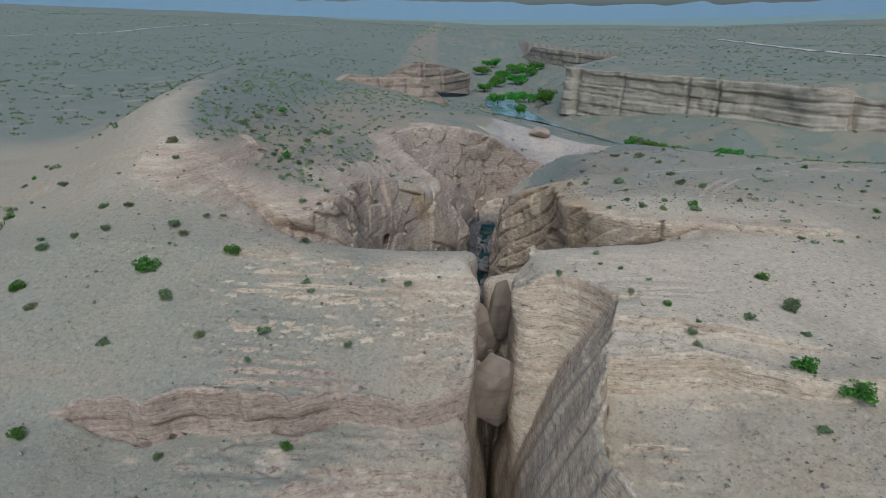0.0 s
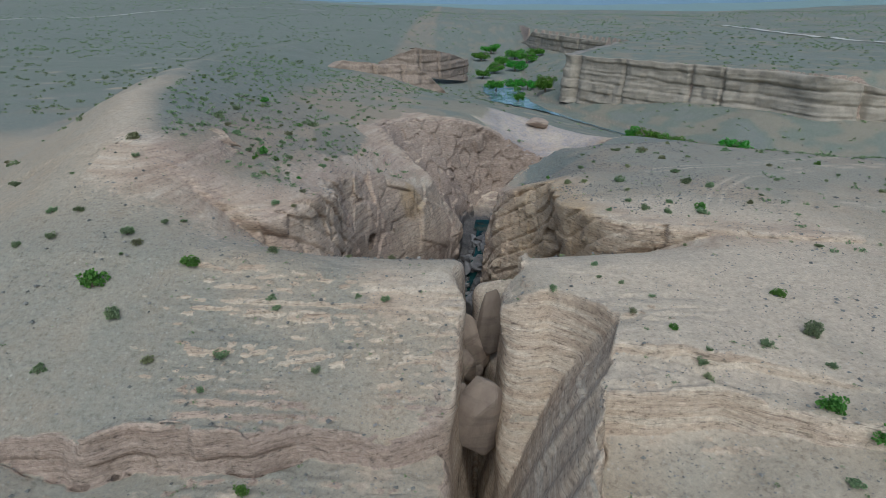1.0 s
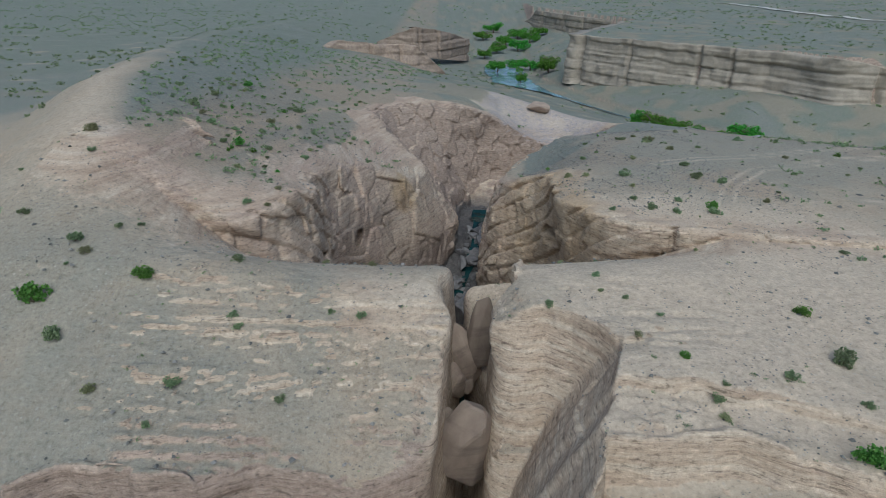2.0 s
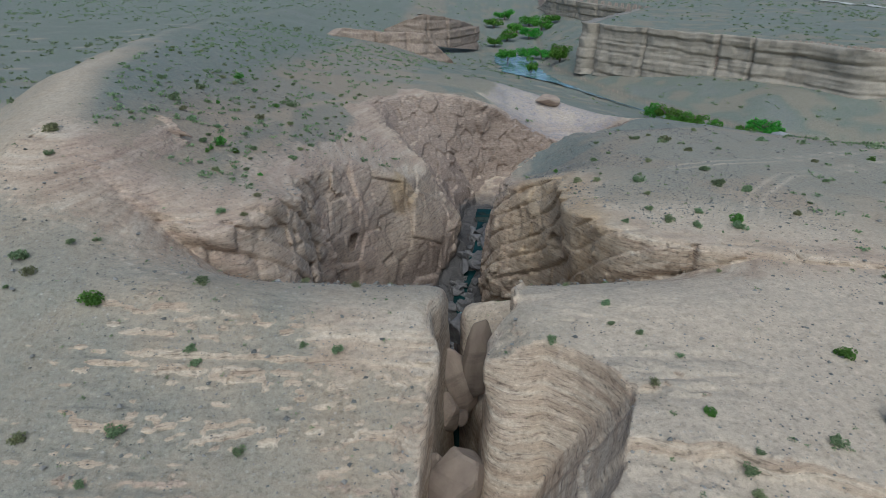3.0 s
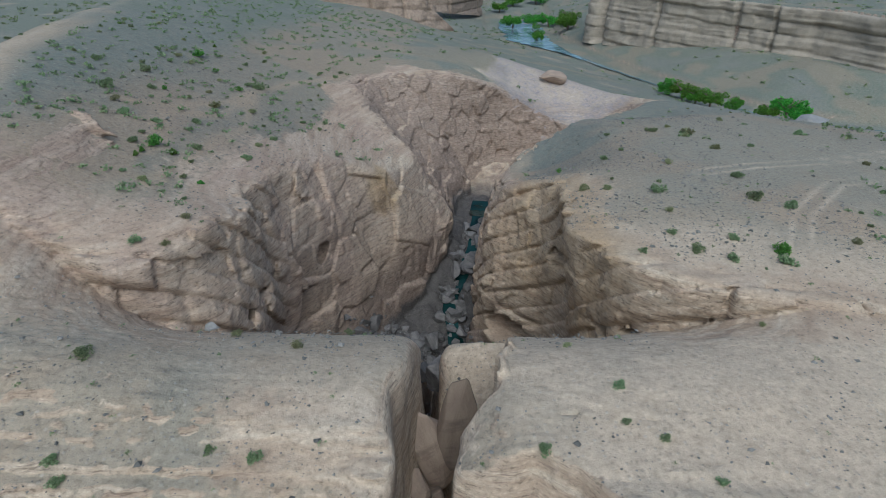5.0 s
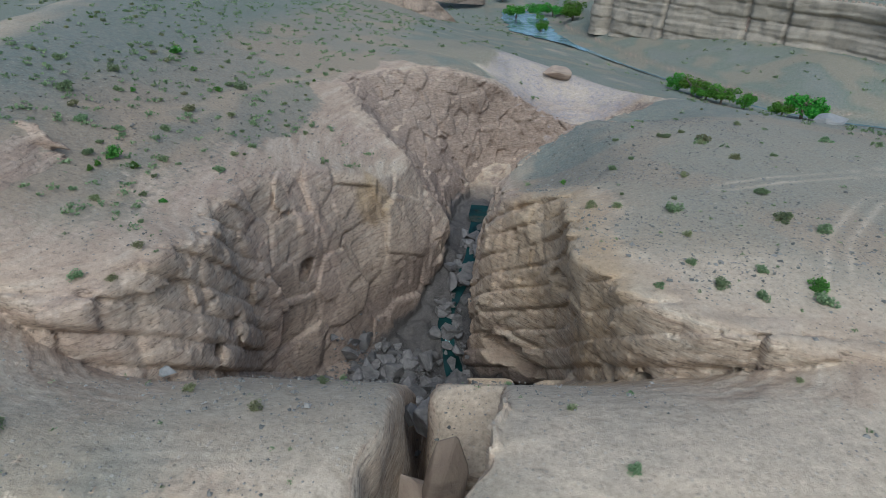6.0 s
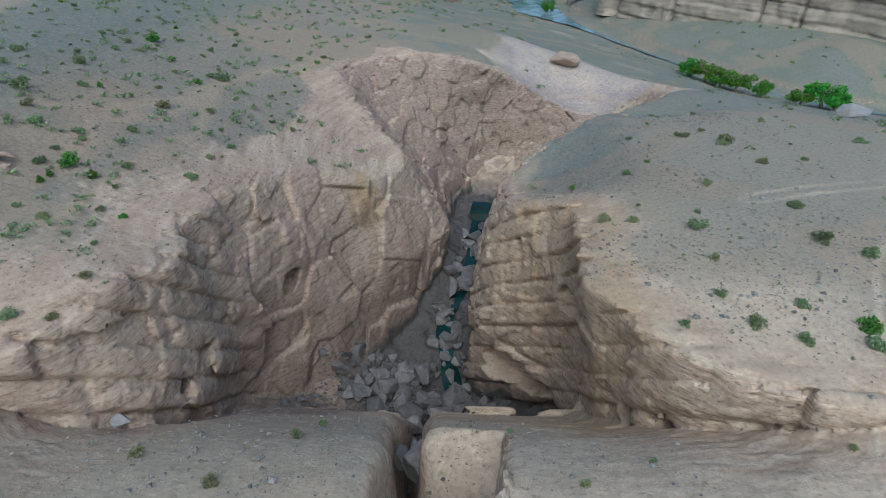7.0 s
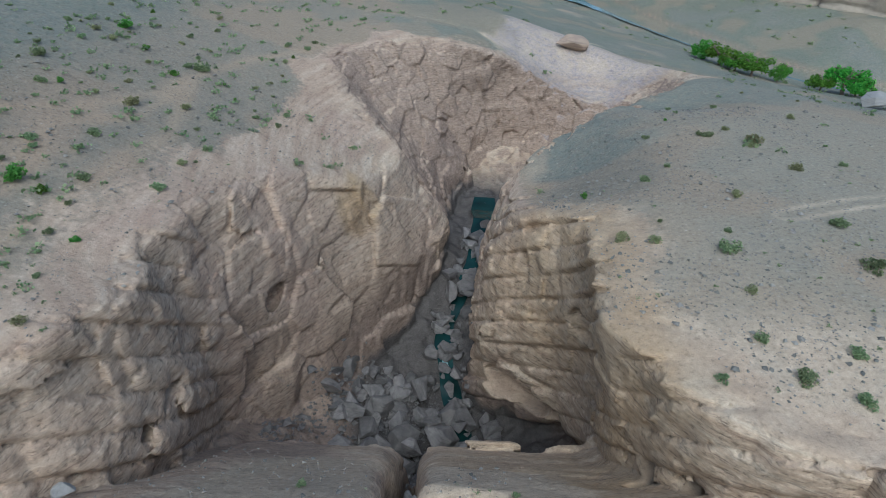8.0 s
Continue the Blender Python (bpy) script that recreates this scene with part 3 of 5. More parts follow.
def rock_material(name, dark, light, scale=1.0, bands=0.5):
    m, n, l, bsdf = material(name)
    pos = n.new("ShaderNodeTexCoord").outputs["Object"]
    info = n.new("ShaderNodeObjectInfo")
    mid = noise_node(n, l, 1.1 * scale, 5, 0.65, pos)
    fine = noise_node(n, l, 8.0 * scale, 4, 0.7, pos)
    thin = noise_node(n, l, 1.0 * scale, 4, 0.6, pos, (0.6, 0.6, 5.0))
    col = ramp(n, l, mid, [(0.3, dark), (0.72, light)])
    col = blend(n, l, ramp(n, l, thin, [(0.32, bands), (0.48, 0.0)]), col, tuple(0.5 * c for c in dark))
    hue = n.new("ShaderNodeHueSaturation")
    l.new(arith(n, l, 'MULTIPLY_ADD', info.outputs["Random"], 0.55, 0.72), hue.inputs["Value"])
    l.new(col, hue.inputs["Color"])
    l.new(hue.outputs[0], bsdf.inputs["Base Color"])
    bsdf.inputs["Roughness"].default_value = 0.88
    b1 = bump_to(n, l, bsdf, mid, 0.6, 0.25)
    bump_to(n, l, bsdf, fine, 0.5, 0.08, b1)
    return m


def leaf_material(name, dark, light, thin=True):
    m, n, l, bsdf = material(name)
    geo = n.new("ShaderNodeNewGeometry")
    info = n.new("ShaderNodeObjectInfo")
    col = ramp(n, l, geo.outputs["Random Per Island"], [(0.0, dark), (1.0, light)])
    hue = n.new("ShaderNodeHueSaturation")
    l.new(arith(n, l, 'MULTIPLY_ADD', info.outputs["Random"], 0.05, 0.475), hue.inputs["Hue"])
    l.new(arith(n, l, 'MULTIPLY_ADD', info.outputs["Random"], 0.5, 0.75), hue.inputs["Value"])
    l.new(col, hue.inputs["Color"])
    l.new(hue.outputs[0], bsdf.inputs["Base Color"])
    bsdf.inputs["Roughness"].default_value = 0.7
    bsdf.inputs["Specular IOR Level"].default_value = 0.2
    if thin:
        through_leaf, mixed = n.new("ShaderNodeBsdfTranslucent"), n.new("ShaderNodeMixShader")
        l.new(hue.outputs[0], through_leaf.inputs["Color"])
        mixed.inputs[0].default_value = 0.45
        l.new(bsdf.outputs[0], mixed.inputs[1]), l.new(through_leaf.outputs[0], mixed.inputs[2])
        l.new(mixed.outputs[0], n["Material Output"].inputs["Surface"])
    return m


def water_material(name, deep, shallow, rough, wave):
    m, n, l, bsdf = material(name)
    pos = n.new("ShaderNodeTexCoord").outputs["Object"]
    big = noise_node(n, l, 0.25, 3, 0.5, pos)
    rip = noise_node(n, l, wave, 4, 0.6, pos)
    l.new(ramp(n, l, big, [(0.35, deep), (0.65, shallow)]), bsdf.inputs["Base Color"])
    bsdf.inputs["Roughness"].default_value, bsdf.inputs["IOR"].default_value = rough, 1.33
    bump_to(n, l, bsdf, rip, 0.35, 0.08)
    return m


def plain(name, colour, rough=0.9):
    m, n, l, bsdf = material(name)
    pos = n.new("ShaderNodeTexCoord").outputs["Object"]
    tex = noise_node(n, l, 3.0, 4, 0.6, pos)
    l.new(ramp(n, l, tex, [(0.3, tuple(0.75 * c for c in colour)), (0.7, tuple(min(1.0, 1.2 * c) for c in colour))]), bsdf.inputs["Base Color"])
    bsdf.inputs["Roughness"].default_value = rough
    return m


GROUND = terrain_material()
GREY_ROCK = rock_material("grey_boulder_stone", (0.085, 0.077, 0.073), (0.215, 0.195, 0.18), 1.2)
TAN_ROCK = rock_material("tan_sandstone", (0.205, 0.148, 0.11), (0.32, 0.245, 0.18))
WHITE_ROCK = rock_material("pale_limestone", (0.20, 0.19, 0.175), (0.30, 0.285, 0.265))
MESA_ROCK = rock_material("layered_cliff_stone", (0.24, 0.20, 0.15), (0.37, 0.31, 0.235), 0.3, 0.22)
GREEN_LEAF = leaf_material("fresh_green_leaves", (0.07, 0.17, 0.03), (0.17, 0.33, 0.065))
SAGE_LEAF = leaf_material("grey_green_leaves", (0.14, 0.195, 0.095), (0.29, 0.34, 0.175))
DRY_LEAF = leaf_material("dry_yellow_green_twigs", (0.19, 0.20, 0.095), (0.34, 0.35, 0.18))
TREE_LEAF = leaf_material("willow_leaves", (0.055, 0.17, 0.02), (0.17, 0.38, 0.05))
TWIG = plain("dry_twig_bark", (0.16, 0.12, 0.085))
RIVER_WATER = water_material("milky_river_water", (0.10, 0.16, 0.17), (0.20, 0.27, 0.28), 0.12, 2.0)
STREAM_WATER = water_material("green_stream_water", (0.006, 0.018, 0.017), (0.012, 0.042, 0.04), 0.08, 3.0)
FOAM = plain("white_water_foam", (0.30, 0.46, 0.48), 0.5)


# ================= land =================
def zones(x, y, z, steep, dr):
    """Where soil, gravel, pale dust and the kinds of rock lie, and where canyon shade deepens their colour."""
    n1, n2 = fbm(x / 9, y / 9, 4.4, 3), fbm(x / 3.0, y / 3.0, 6.1, 2)
    rock = np.clip(step(0.55, 1.1, steep), 0, 1)
    rock = rock * (1 - 0.7 * step(64, 68, y) * step(82, 80, y) * step(-7.5, -5.5, x) * step(15, 13, x) * step(-18, -16, z) * step(1.6, 1.1, steep))
    near = step(60, 54, y) * step(28, 16, np.abs(x + 4)) * step(-0.6, 0.5, n1 + 0.5 * n2 + 0.25 - 0.05 * np.abs(x - 2))
    rimrock = step(7 + 6 * step(-6, -12, x) * step(104, 90, y), 1.5, np.minimum(dr, 0.5 + np.abs(y - fault_y(x)) + 9 * step(20, 32, np.abs(x))) + 2.5 * n1)
    rimrock = rimrock * (1 - step(12, 15, x) * step(94, 99, y) * step(140, 132, y))
    rock = np.maximum(rock, np.maximum(0.62 * near, 0.7 * rimrock))
    rock = np.maximum(rock, 0.9 * step(7.5, 3.5, seg_distance(x, y, [(-9, 100), (-8, 112), (-8, 128), (-4, 142)]) + 3 * n1))
    crest = np.interp(y, [40, 68, 94, 150, 260], [-27, -31, -41, -53, -80])
    hill = step(66, 80, y) * step(crest + 1, crest + 4, x) * step(-6, -12, x)
    grav = hill * step(-0.9, -0.2, n1 + 0.5)
    rightg = step(14, 30, x + 6 * n1) * step(72, 84, y + 6 * n2) * step(150, 110, y)
    grav = np.maximum(grav, 0.5 * rightg)
    grav = np.maximum(grav, step(14, 17, x + n2) * step(92, 98, y + 2 * n1) * step(30, 22, x + 2 * n2) * step(130, 120, y))
    grav = np.maximum(grav, 0.95 * step(104, 126, y) * step(-0.8, -0.1, n1 + 0.3))
    grav = np.maximum(grav, np.maximum(step(38, 55, x) * step(140, 165, y), step(240, 330, y)))
    grav = np.maximum(grav, 0.5 * step(-3, -11, x + 4 * n1) * step(64, 54, y) * step(-0.8, 0.0, n1 + 0.35))
    for line in TRAILS:
        grav = grav * (1 - 0.75 * np.exp(-(seg_distance(x, y, line) / (0.8 + 0.3 * n2)) ** 2))
    path = 0.5 * np.exp(-((x - crest + 1.0) / (np.interp(y, [60, 80, 95, 110], [3.8, 3.2, 1.7, 1.1]) + 0.8 * n2)) ** 2) * step(60, 70, y) * np.interp(y, [90, 110, 200], [1, 0.55, 0.15])
    path = np.maximum(path, 0.8 * step(2.5, 0.8, seg_distance(x, y, [(-30, 70), (-20, 64.5), (-14, 62)])))
    pale = np.maximum(path, (0.35 + 0.4 * step(0, 8, x)) * step(-26, -16, x) * step(36, 26, x) * step(52, 58, y + 3 * n1) * step(78 + 4 * step(9, 7, np.abs(x - 4)), 74 + 6 * step(9, 7, np.abs(x - 4)), y))
    pale = np.maximum(pale, 0.85 * step(52, 34, x) * step(7, 11, x) * step(34, 40, y) * step(78, 66, y) * step(-0.9, 0.0, n1 + 0.3))
    pale = np.maximum(pale, 1.0 * step(1.0, 0.5, ((x - 27) / 19) ** 2 + ((y - 160) / 18) ** 2 + 0.5 * n2 + 0.3 * n1))
    for line in TRACKS:
        dt = seg_distance(x, y, line)
        pale = np.maximum(pale, (0.42 + 0.4 * n2) * np.exp(-((np.abs(dt) - 0.7) / 0.28) ** 2) * step(14, 24, x) * step(100, 70, x))
    pink = np.clip(0.55 * step(-2, -10, x) + 0.6 * step(0.1, 0.5, n1), 0, 1) * step(60, 68, y) * step(-34, -26, x)
    pink = np.maximum(pink, step(45, 43, y) * step(3, 1, x) * step(-2, -3.5, z) * step(0.4, 0.9, steep))
    pink = np.maximum(pink, step(-46, -54, x) * step(60, 75, y) * step(190, 130, y) * step(0.0, 0.5, fbm(x / 22, y / 22, 7.7, 2)))
    pink = np.maximum(pink, 0.8 * step(114, 120, y) * step(0.4, 1.0, steep))
    ochre = step(1.0, 0.4, ((x + 4.5) / 5) ** 2 + ((y - 105) / 4.5) ** 2 + ((z + 8) / 4.0) ** 2 + 0.5 * n2)
    ochre = np.maximum(ochre, 0.55 * step(4, 8, x) * step(22, 17, x) * step(66, 72, y) * step(100, 92, y) * step(-18, -8, z))
    # Brown-purple rock; its darkening with depth also carries canyon shade in the colour.
    purple_and_shade = step(-23, -27, z) * step(66, 72, y) + 0.75 * step(-14 - 8 * step(6, 8, x), -25, z + 3.0 * n1 - 0.5 * (x + 4) * step(6, 3, x)) * step(64, 70, y) + 0.55 * step(-3.2, -4.2, z) * step(45, 43, y) * step(3, 1, x) * step(0.4, 0.9, steep) + 0.25 * step(64, 70, y) * step(-5, -10, z + 4 * n2) * step(0, -5, x) * step(84, 76, y)
    white = step(1.1, 0.7, ((x - 26) / 17) ** 2 + ((y - 161) / 16) ** 2 + 0.25 * n2 + 0.2 * n1) * step(1.8, 1.1, steep) * step(143, 147, y)
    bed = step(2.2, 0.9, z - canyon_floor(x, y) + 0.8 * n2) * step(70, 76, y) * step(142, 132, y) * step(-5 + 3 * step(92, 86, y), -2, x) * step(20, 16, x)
    purple_and_shade = purple_and_shade + 0.62 * step(116, 124, y) * step(0.4, 1.0, steep) + 0.4 * step(5, 3, x) * step(83, 90, y) * step(119, 115, y) * step(-4, -9, z + 3 * n1) * step(0.6, 1.2, steep) + 0.7 * step(0, -3, x) * step(72, 76, y) * step(92, 86, y) * step(-9, -12, z) * step(2.2, 1.4, steep)
    return np.stack([rock, grav, pale, np.clip(steep * 0.8, 0, 1)], 1), np.stack([pink, ochre, np.clip(purple_and_shade, 0, 1), 0.75 * step(105, 210, y + 40 * n1) * step(-0.8, 0.1, n1)], 1), np.stack([white, bed, 0 * x, 0 * x], 1)


TRAILS = [[(-21.3, 83.6), (-24.2, 92), (-21, 98), (-21.2, 110.5)], [(-28, 90), (-24.5, 95), (-22, 104.5), (-21.5, 111.5), (-19, 122), (-13, 134)], [(-19.4, 76.5), (-18.5, 84), (-18, 97), (-21.3, 110.5)]]
TRACKS = [[(18, 50), (31, 70), (35, 78), (42, 86), (56, 92), (75, 96)], [(24, 66), (38, 72), (58, 76), (80, 79)], [(30, 88), (50, 95), (70, 104)]]


def set_zones(me, a, b, c):
    for name, v in (("zone_a", a), ("zone_b", b), ("zone_c", c)):
        at = me.attributes.new(name, 'FLOAT_COLOR', 'POINT')
        at.data.foreach_set("color", v.astype(np.float32).ravel())


def sample(grid, x, y):
    i = np.clip(((x - LO[0]) / CELL).astype(int), 0, NX - 1)
    j = np.clip(((y - LO[1]) / CELL).astype(int), 0, NY - 1)
    return grid[i, j]


net_v, net_f = surface_net()
tri = net_v[net_f[:, 2]] - net_v[net_f[:, 0]]
nrm = np.cross(tri, net_v[net_f[:, 3]] - net_v[net_f[:, 1]])
if nrm[:, 2].sum() < 0:
    net_f, nrm = net_f[:, ::-1], -nrm
flat = np.linalg.norm(nrm, axis=1) + 1e-9
slope_f = np.sqrt(np.maximum(0, 1 - (nrm[:, 2] / flat) ** 2)) / np.maximum(nrm[:, 2] / flat, 0.05)
acc, cnt = np.zeros(len(net_v)), np.zeros(len(net_v))
for q in range(4):
    np.add.at(acc, net_f[:, q], np.clip(slope_f, 0, 4)), np.add.at(cnt, net_f[:, q], 1)
steep_v = acc / np.maximum(cnt, 1)
DR = np.where(inside(GX, GY, RIM), 0, np.abs(RIM_SIDE))
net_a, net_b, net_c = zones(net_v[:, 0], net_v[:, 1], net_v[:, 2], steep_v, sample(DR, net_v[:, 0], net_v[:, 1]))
mid_v = net_v[net_f].mean(1)
rim_f = sample(RIM_SIDE, mid_v[:, 0], mid_v[:, 1])
wall_f = mid_v[:, 2] < np.where(rim_f > -1.0, sample(HIGH, mid_v[:, 0], mid_v[:, 1]) - 0.9, sample(SLAB, mid_v[:, 0], mid_v[:, 1]) - 1.2)
bed_f = (mid_v[:, 1] > 76) & (rim_f < 3) & (mid_v[:, 2] < sample(BED, mid_v[:, 0], mid_v[:, 1]) + 0.5)
fx, fy = mid_v[:, 0], mid_v[:, 1]
which = np.zeros(len(net_f), int)
which[wall_f & (fy < 72) & (fx < 4.6)] = 1
which[wall_f & (fy < 72) & (fx >= 4.6)] = 2
which[wall_f & (fy >= 72) & (fx < 6.5) & (fy < 117)] = 3
which[wall_f & (fy >= 72) & (fx >= 6.5) & (fy < 117)] = 4
which[wall_f & (fy >= 117)] = 5
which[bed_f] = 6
LAND = [("ground_near", "pale sandy plateau with bare rock and gravel", "ground"),
        ("cliff_near_west", "tan sandstone slab with a rounded lip beside the crack", "cliff"),
        ("cliff_near_east", "tan sandstone block face above the dark crack", "cliff"),
        ("cliff_west", "reddish layered canyon wall with an ochre smooth face", "cliff"),
        ("cliff_east", "tan layered canyon buttress with ledges and a hollow foot", "cliff"),
        ("cliff_back", "jointed pinkish rock wall at the canyon's head", "cliff"),
        ("canyon_bed", "dark stony bed of the canyon under the rubble", "ground")]
for number, (name, label, category) in enumerate(LAND):
    faces = net_f[which == number]
    used, inv = np.unique(faces, return_inverse=True)
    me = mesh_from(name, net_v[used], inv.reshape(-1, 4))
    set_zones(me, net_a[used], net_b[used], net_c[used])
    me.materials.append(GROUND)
    tagged(new(name, me), label, category, kind="structure")


def spaced(lo, hi, fine, far_lo, far_hi, grow):
    mid = list(np.arange(lo, hi + fine * 0.5, fine))
    s, v, up = fine, mid[-1], []
    while v < far_hi:
        s *= grow
        v += s
        up.append(v)
    s, v, down = fine, mid[0], []
    while v > far_lo:
        s *= grow
        v -= s
        down.append(v)
    return np.array(down[::-1] + mid + up)


def land_height(x, y):
    z = plateau(x, y)
    return z + 0.05 * fbm(x / 2.2, y / 2.2, 9.1, 3) + 0.35 * fbm(x / 14, y / 14, 8.8, 3) * step(4, 12, np.maximum(np.abs(x - 3) - 37, np.abs(y - 83) - 63))


sx, sy = spaced(-90, 170, 1.0, -4900, 4900, 1.07), spaced(-40, 330, 1.0, -2500, 4900, 1.07)
SXX, SYY = np.meshgrid(sx, sy, indexing="ij")
SZ = land_height(SXX, SYY)
ddx, ddy = np.gradient(SZ)
steep_s = np.hypot(ddx / np.gradient(sx)[:, None], ddy / np.gradient(sy)[None, :])
hole = (SXX > LO[0] + 0.6) & (SXX < HI[0] - 0.8) & (SYY > LO[1] + 0.6) & (SYY < HI[1] - 0.8)
under = (SXX > LO[0]) & (SXX < HI[0]) & (SYY > LO[1]) & (SYY < HI[1])
SZ = SZ - 0.25 * under
ids = np.arange(SXX.size).reshape(SXX.shape)
keep = ~(hole[:-1, :-1] & hole[1:, :-1] & hole[:-1, 1:] & hole[1:, 1:])
sheet_f = np.stack([ids[:-1, :-1], ids[1:, :-1], ids[1:, 1:], ids[:-1, 1:]], -1)[keep]
sheet_v = np.stack([SXX.ravel(), SYY.ravel(), SZ.ravel()], 1)
me = mesh_from("ground", sheet_v, sheet_f)
set_zones(me, *zones(sheet_v[:, 0], sheet_v[:, 1], sheet_v[:, 2], steep_s.ravel(), np.full(len(sheet_v), 99.0)))
me.materials.append(GROUND)
tagged(new("ground", me), "stony desert plain with gravel, dust and low scrub", "ground", kind="structure")


# ================= helpers for things =================
TOPN = 0.5
top_grid = np.full((int((HI[0] - LO[0]) / TOPN) + 2, int((HI[1] - LO[1]) / TOPN) + 2), -99.0)
up_v = net_v[np.unique(net_f)]
np.maximum.at(top_grid, (((up_v[:, 0] - LO[0]) / TOPN).astype(int), ((up_v[:, 1] - LO[1]) / TOPN).astype(int)), up_v[:, 2])


def ground_z(x, y):
    if LO[0] + 1 < x < HI[0] - 1 and LO[1] + 1 < y < HI[1] - 1:
        return float(top_grid[int((x - LO[0]) / TOPN), int((y - LO[1]) / TOPN)])
    return float(land_height(np.array([x]), np.array([y]))[0])


def ground_many(x, y):
    z = land_height(x, y)
    m = (x > LO[0] + 1) & (x < HI[0] - 1) & (y > LO[1] + 1) & (y < HI[1] - 1)
    i, j = ((x[m] - LO[0]) / TOPN).astype(int), ((y[m] - LO[1]) / TOPN).astype(int)
    z[m] = top_grid[i, j]
    return z


# ================= far cliffs, water, mountains =================
def cliff_strip(name, line, foot, top, back, seed, label, height_cells=0.45, mat=None):
    """A layered rock face along a line, turned at its top into the land behind."""
    pts = np.array(line, float)
    seg = np.hypot(*np.diff(pts, axis=0).T)
    dist = np.concatenate([[0], np.cumsum(seg)])
    n = int(dist[-1] / 0.8)
    s = np.linspace(0, dist[-1], n)
    px, py = np.interp(s, dist, pts[:, 0]), np.interp(s, dist, pts[:, 1])
    tx, ty = np.gradient(px), np.gradient(py)
    ln = np.hypot(tx, ty)
    ox, oy = ty / ln, -tx / ln                     # outwards: to the right of the line
    f, t = np.interp(s, dist, foot) - 4.0, np.interp(s, dist, top)
    rows = int(max(t - f) / height_cells)
    v = np.linspace(0, 1, rows)
    S, V = np.meshgrid(np.arange(n), v, indexing="ij")
    z = f[S] + (t - f)[S] * V
    x0, y0 = px[S], py[S]
    bays = 0.9 + 1.3 * fbm(s / 18, seed + 0 * s, 0.3, 3)[:, None] + 0.5 * np.abs(vnoise(s / 7, seed + 0 * s))[:, None]
    crack = -2.6 * np.exp(-((((s / 27 + 0.5 * vnoise(s / 20, 1.0)) % 1.0) - 0.5) / 0.03) ** 2)[:, None] - 0.3 * np.abs(vnoise(s / 2.2, seed + 3.0))[:, None]
    out = bays + crack + 0.75 * beds(x0 / 2.2, np.full_like(y0, 92.0), z + 0.04 * x0, 4.2, seed) + 0.3 * beds(x0 / 2.5 + 3, np.full_like(y0, 92.0), z, 1.3, seed + 2) + 1.6 * (1 - V) ** 3 + 0.4 * fbm(x0 / 3, y0 / 3, z / 3, 2)
    x, y = x0 + ox[S] * out, y0 + oy[S] * out
    z = z + 0.3 * vnoise(x0 / 4, y0 / 4, 2.0) * V
    bx, by = px - ox * back, py - oy * back
    verts = np.concatenate([np.stack([x.ravel(), y.ravel(), z.ravel()], 1), np.stack([bx, by, t - 0.6], 1)])
    ids = np.arange(n * rows).reshape(n, rows)
    q = np.stack([ids[:-1, :-1], ids[1:, :-1], ids[1:, 1:], ids[:-1, 1:]], -1).reshape(-1, 4)
    last = n * rows + np.arange(n)
    q2 = np.stack([ids[:-1, -1], ids[1:, -1], last[1:], last[:-1]], 1)
    me = mesh_from(name, verts, np.concatenate([q, q2]), True)
    me.materials.append(mat or MESA_ROCK)
    return tagged(new(name, me), label, "cliff", kind="structure")


cliff_strip("cliff_mesa", [(112, 400), (57.5, 292), (76, 266), (93, 245), (112, 225), (124, 206), (140, 203), (160, 192), (240, 180)],
            [-9, -14, -12.5, -11.8, -12.5, -13, -16, -16, -14], [2.6, 2.8, 2.6, 2.6, 2.3, 2.0, -1.6, -1.6, 0], 4.0, 4.0,
            "long layered tan cliff under a flat gravel mesa")
cliff_strip("cliff_red", [(-44, 243), (-37, 250), (-24, 257), (-10, 268), (2, 282)], [-1, -3, -4.5, -6, -12], [-1.5, 3.2, 1.4, 0.0, -13], 5.0, 9.0,
            "low reddish cliff above the river bank", mat=TAN_ROCK)
cliff_strip("cliff_far", [(-30, 330), (-12, 322), (0, 335), (14, 372), (8, 420)], [-3, -6, -9, -14, -14], [-4, 3.5, 1.0, -6.0, -16.0], 6.0, 14.0,
            "broken reddish rocks above the far river bend", mat=TAN_ROCK)
cliff_strip("cliff_bend", [(70, 600), (74, 520), (86, 470), (112, 420)], [-13, -13, -12, -10], [-14, 3.5, 3.0, 1.0], 6.0, 21.0,
            "pale cliff at the far bend of the river")


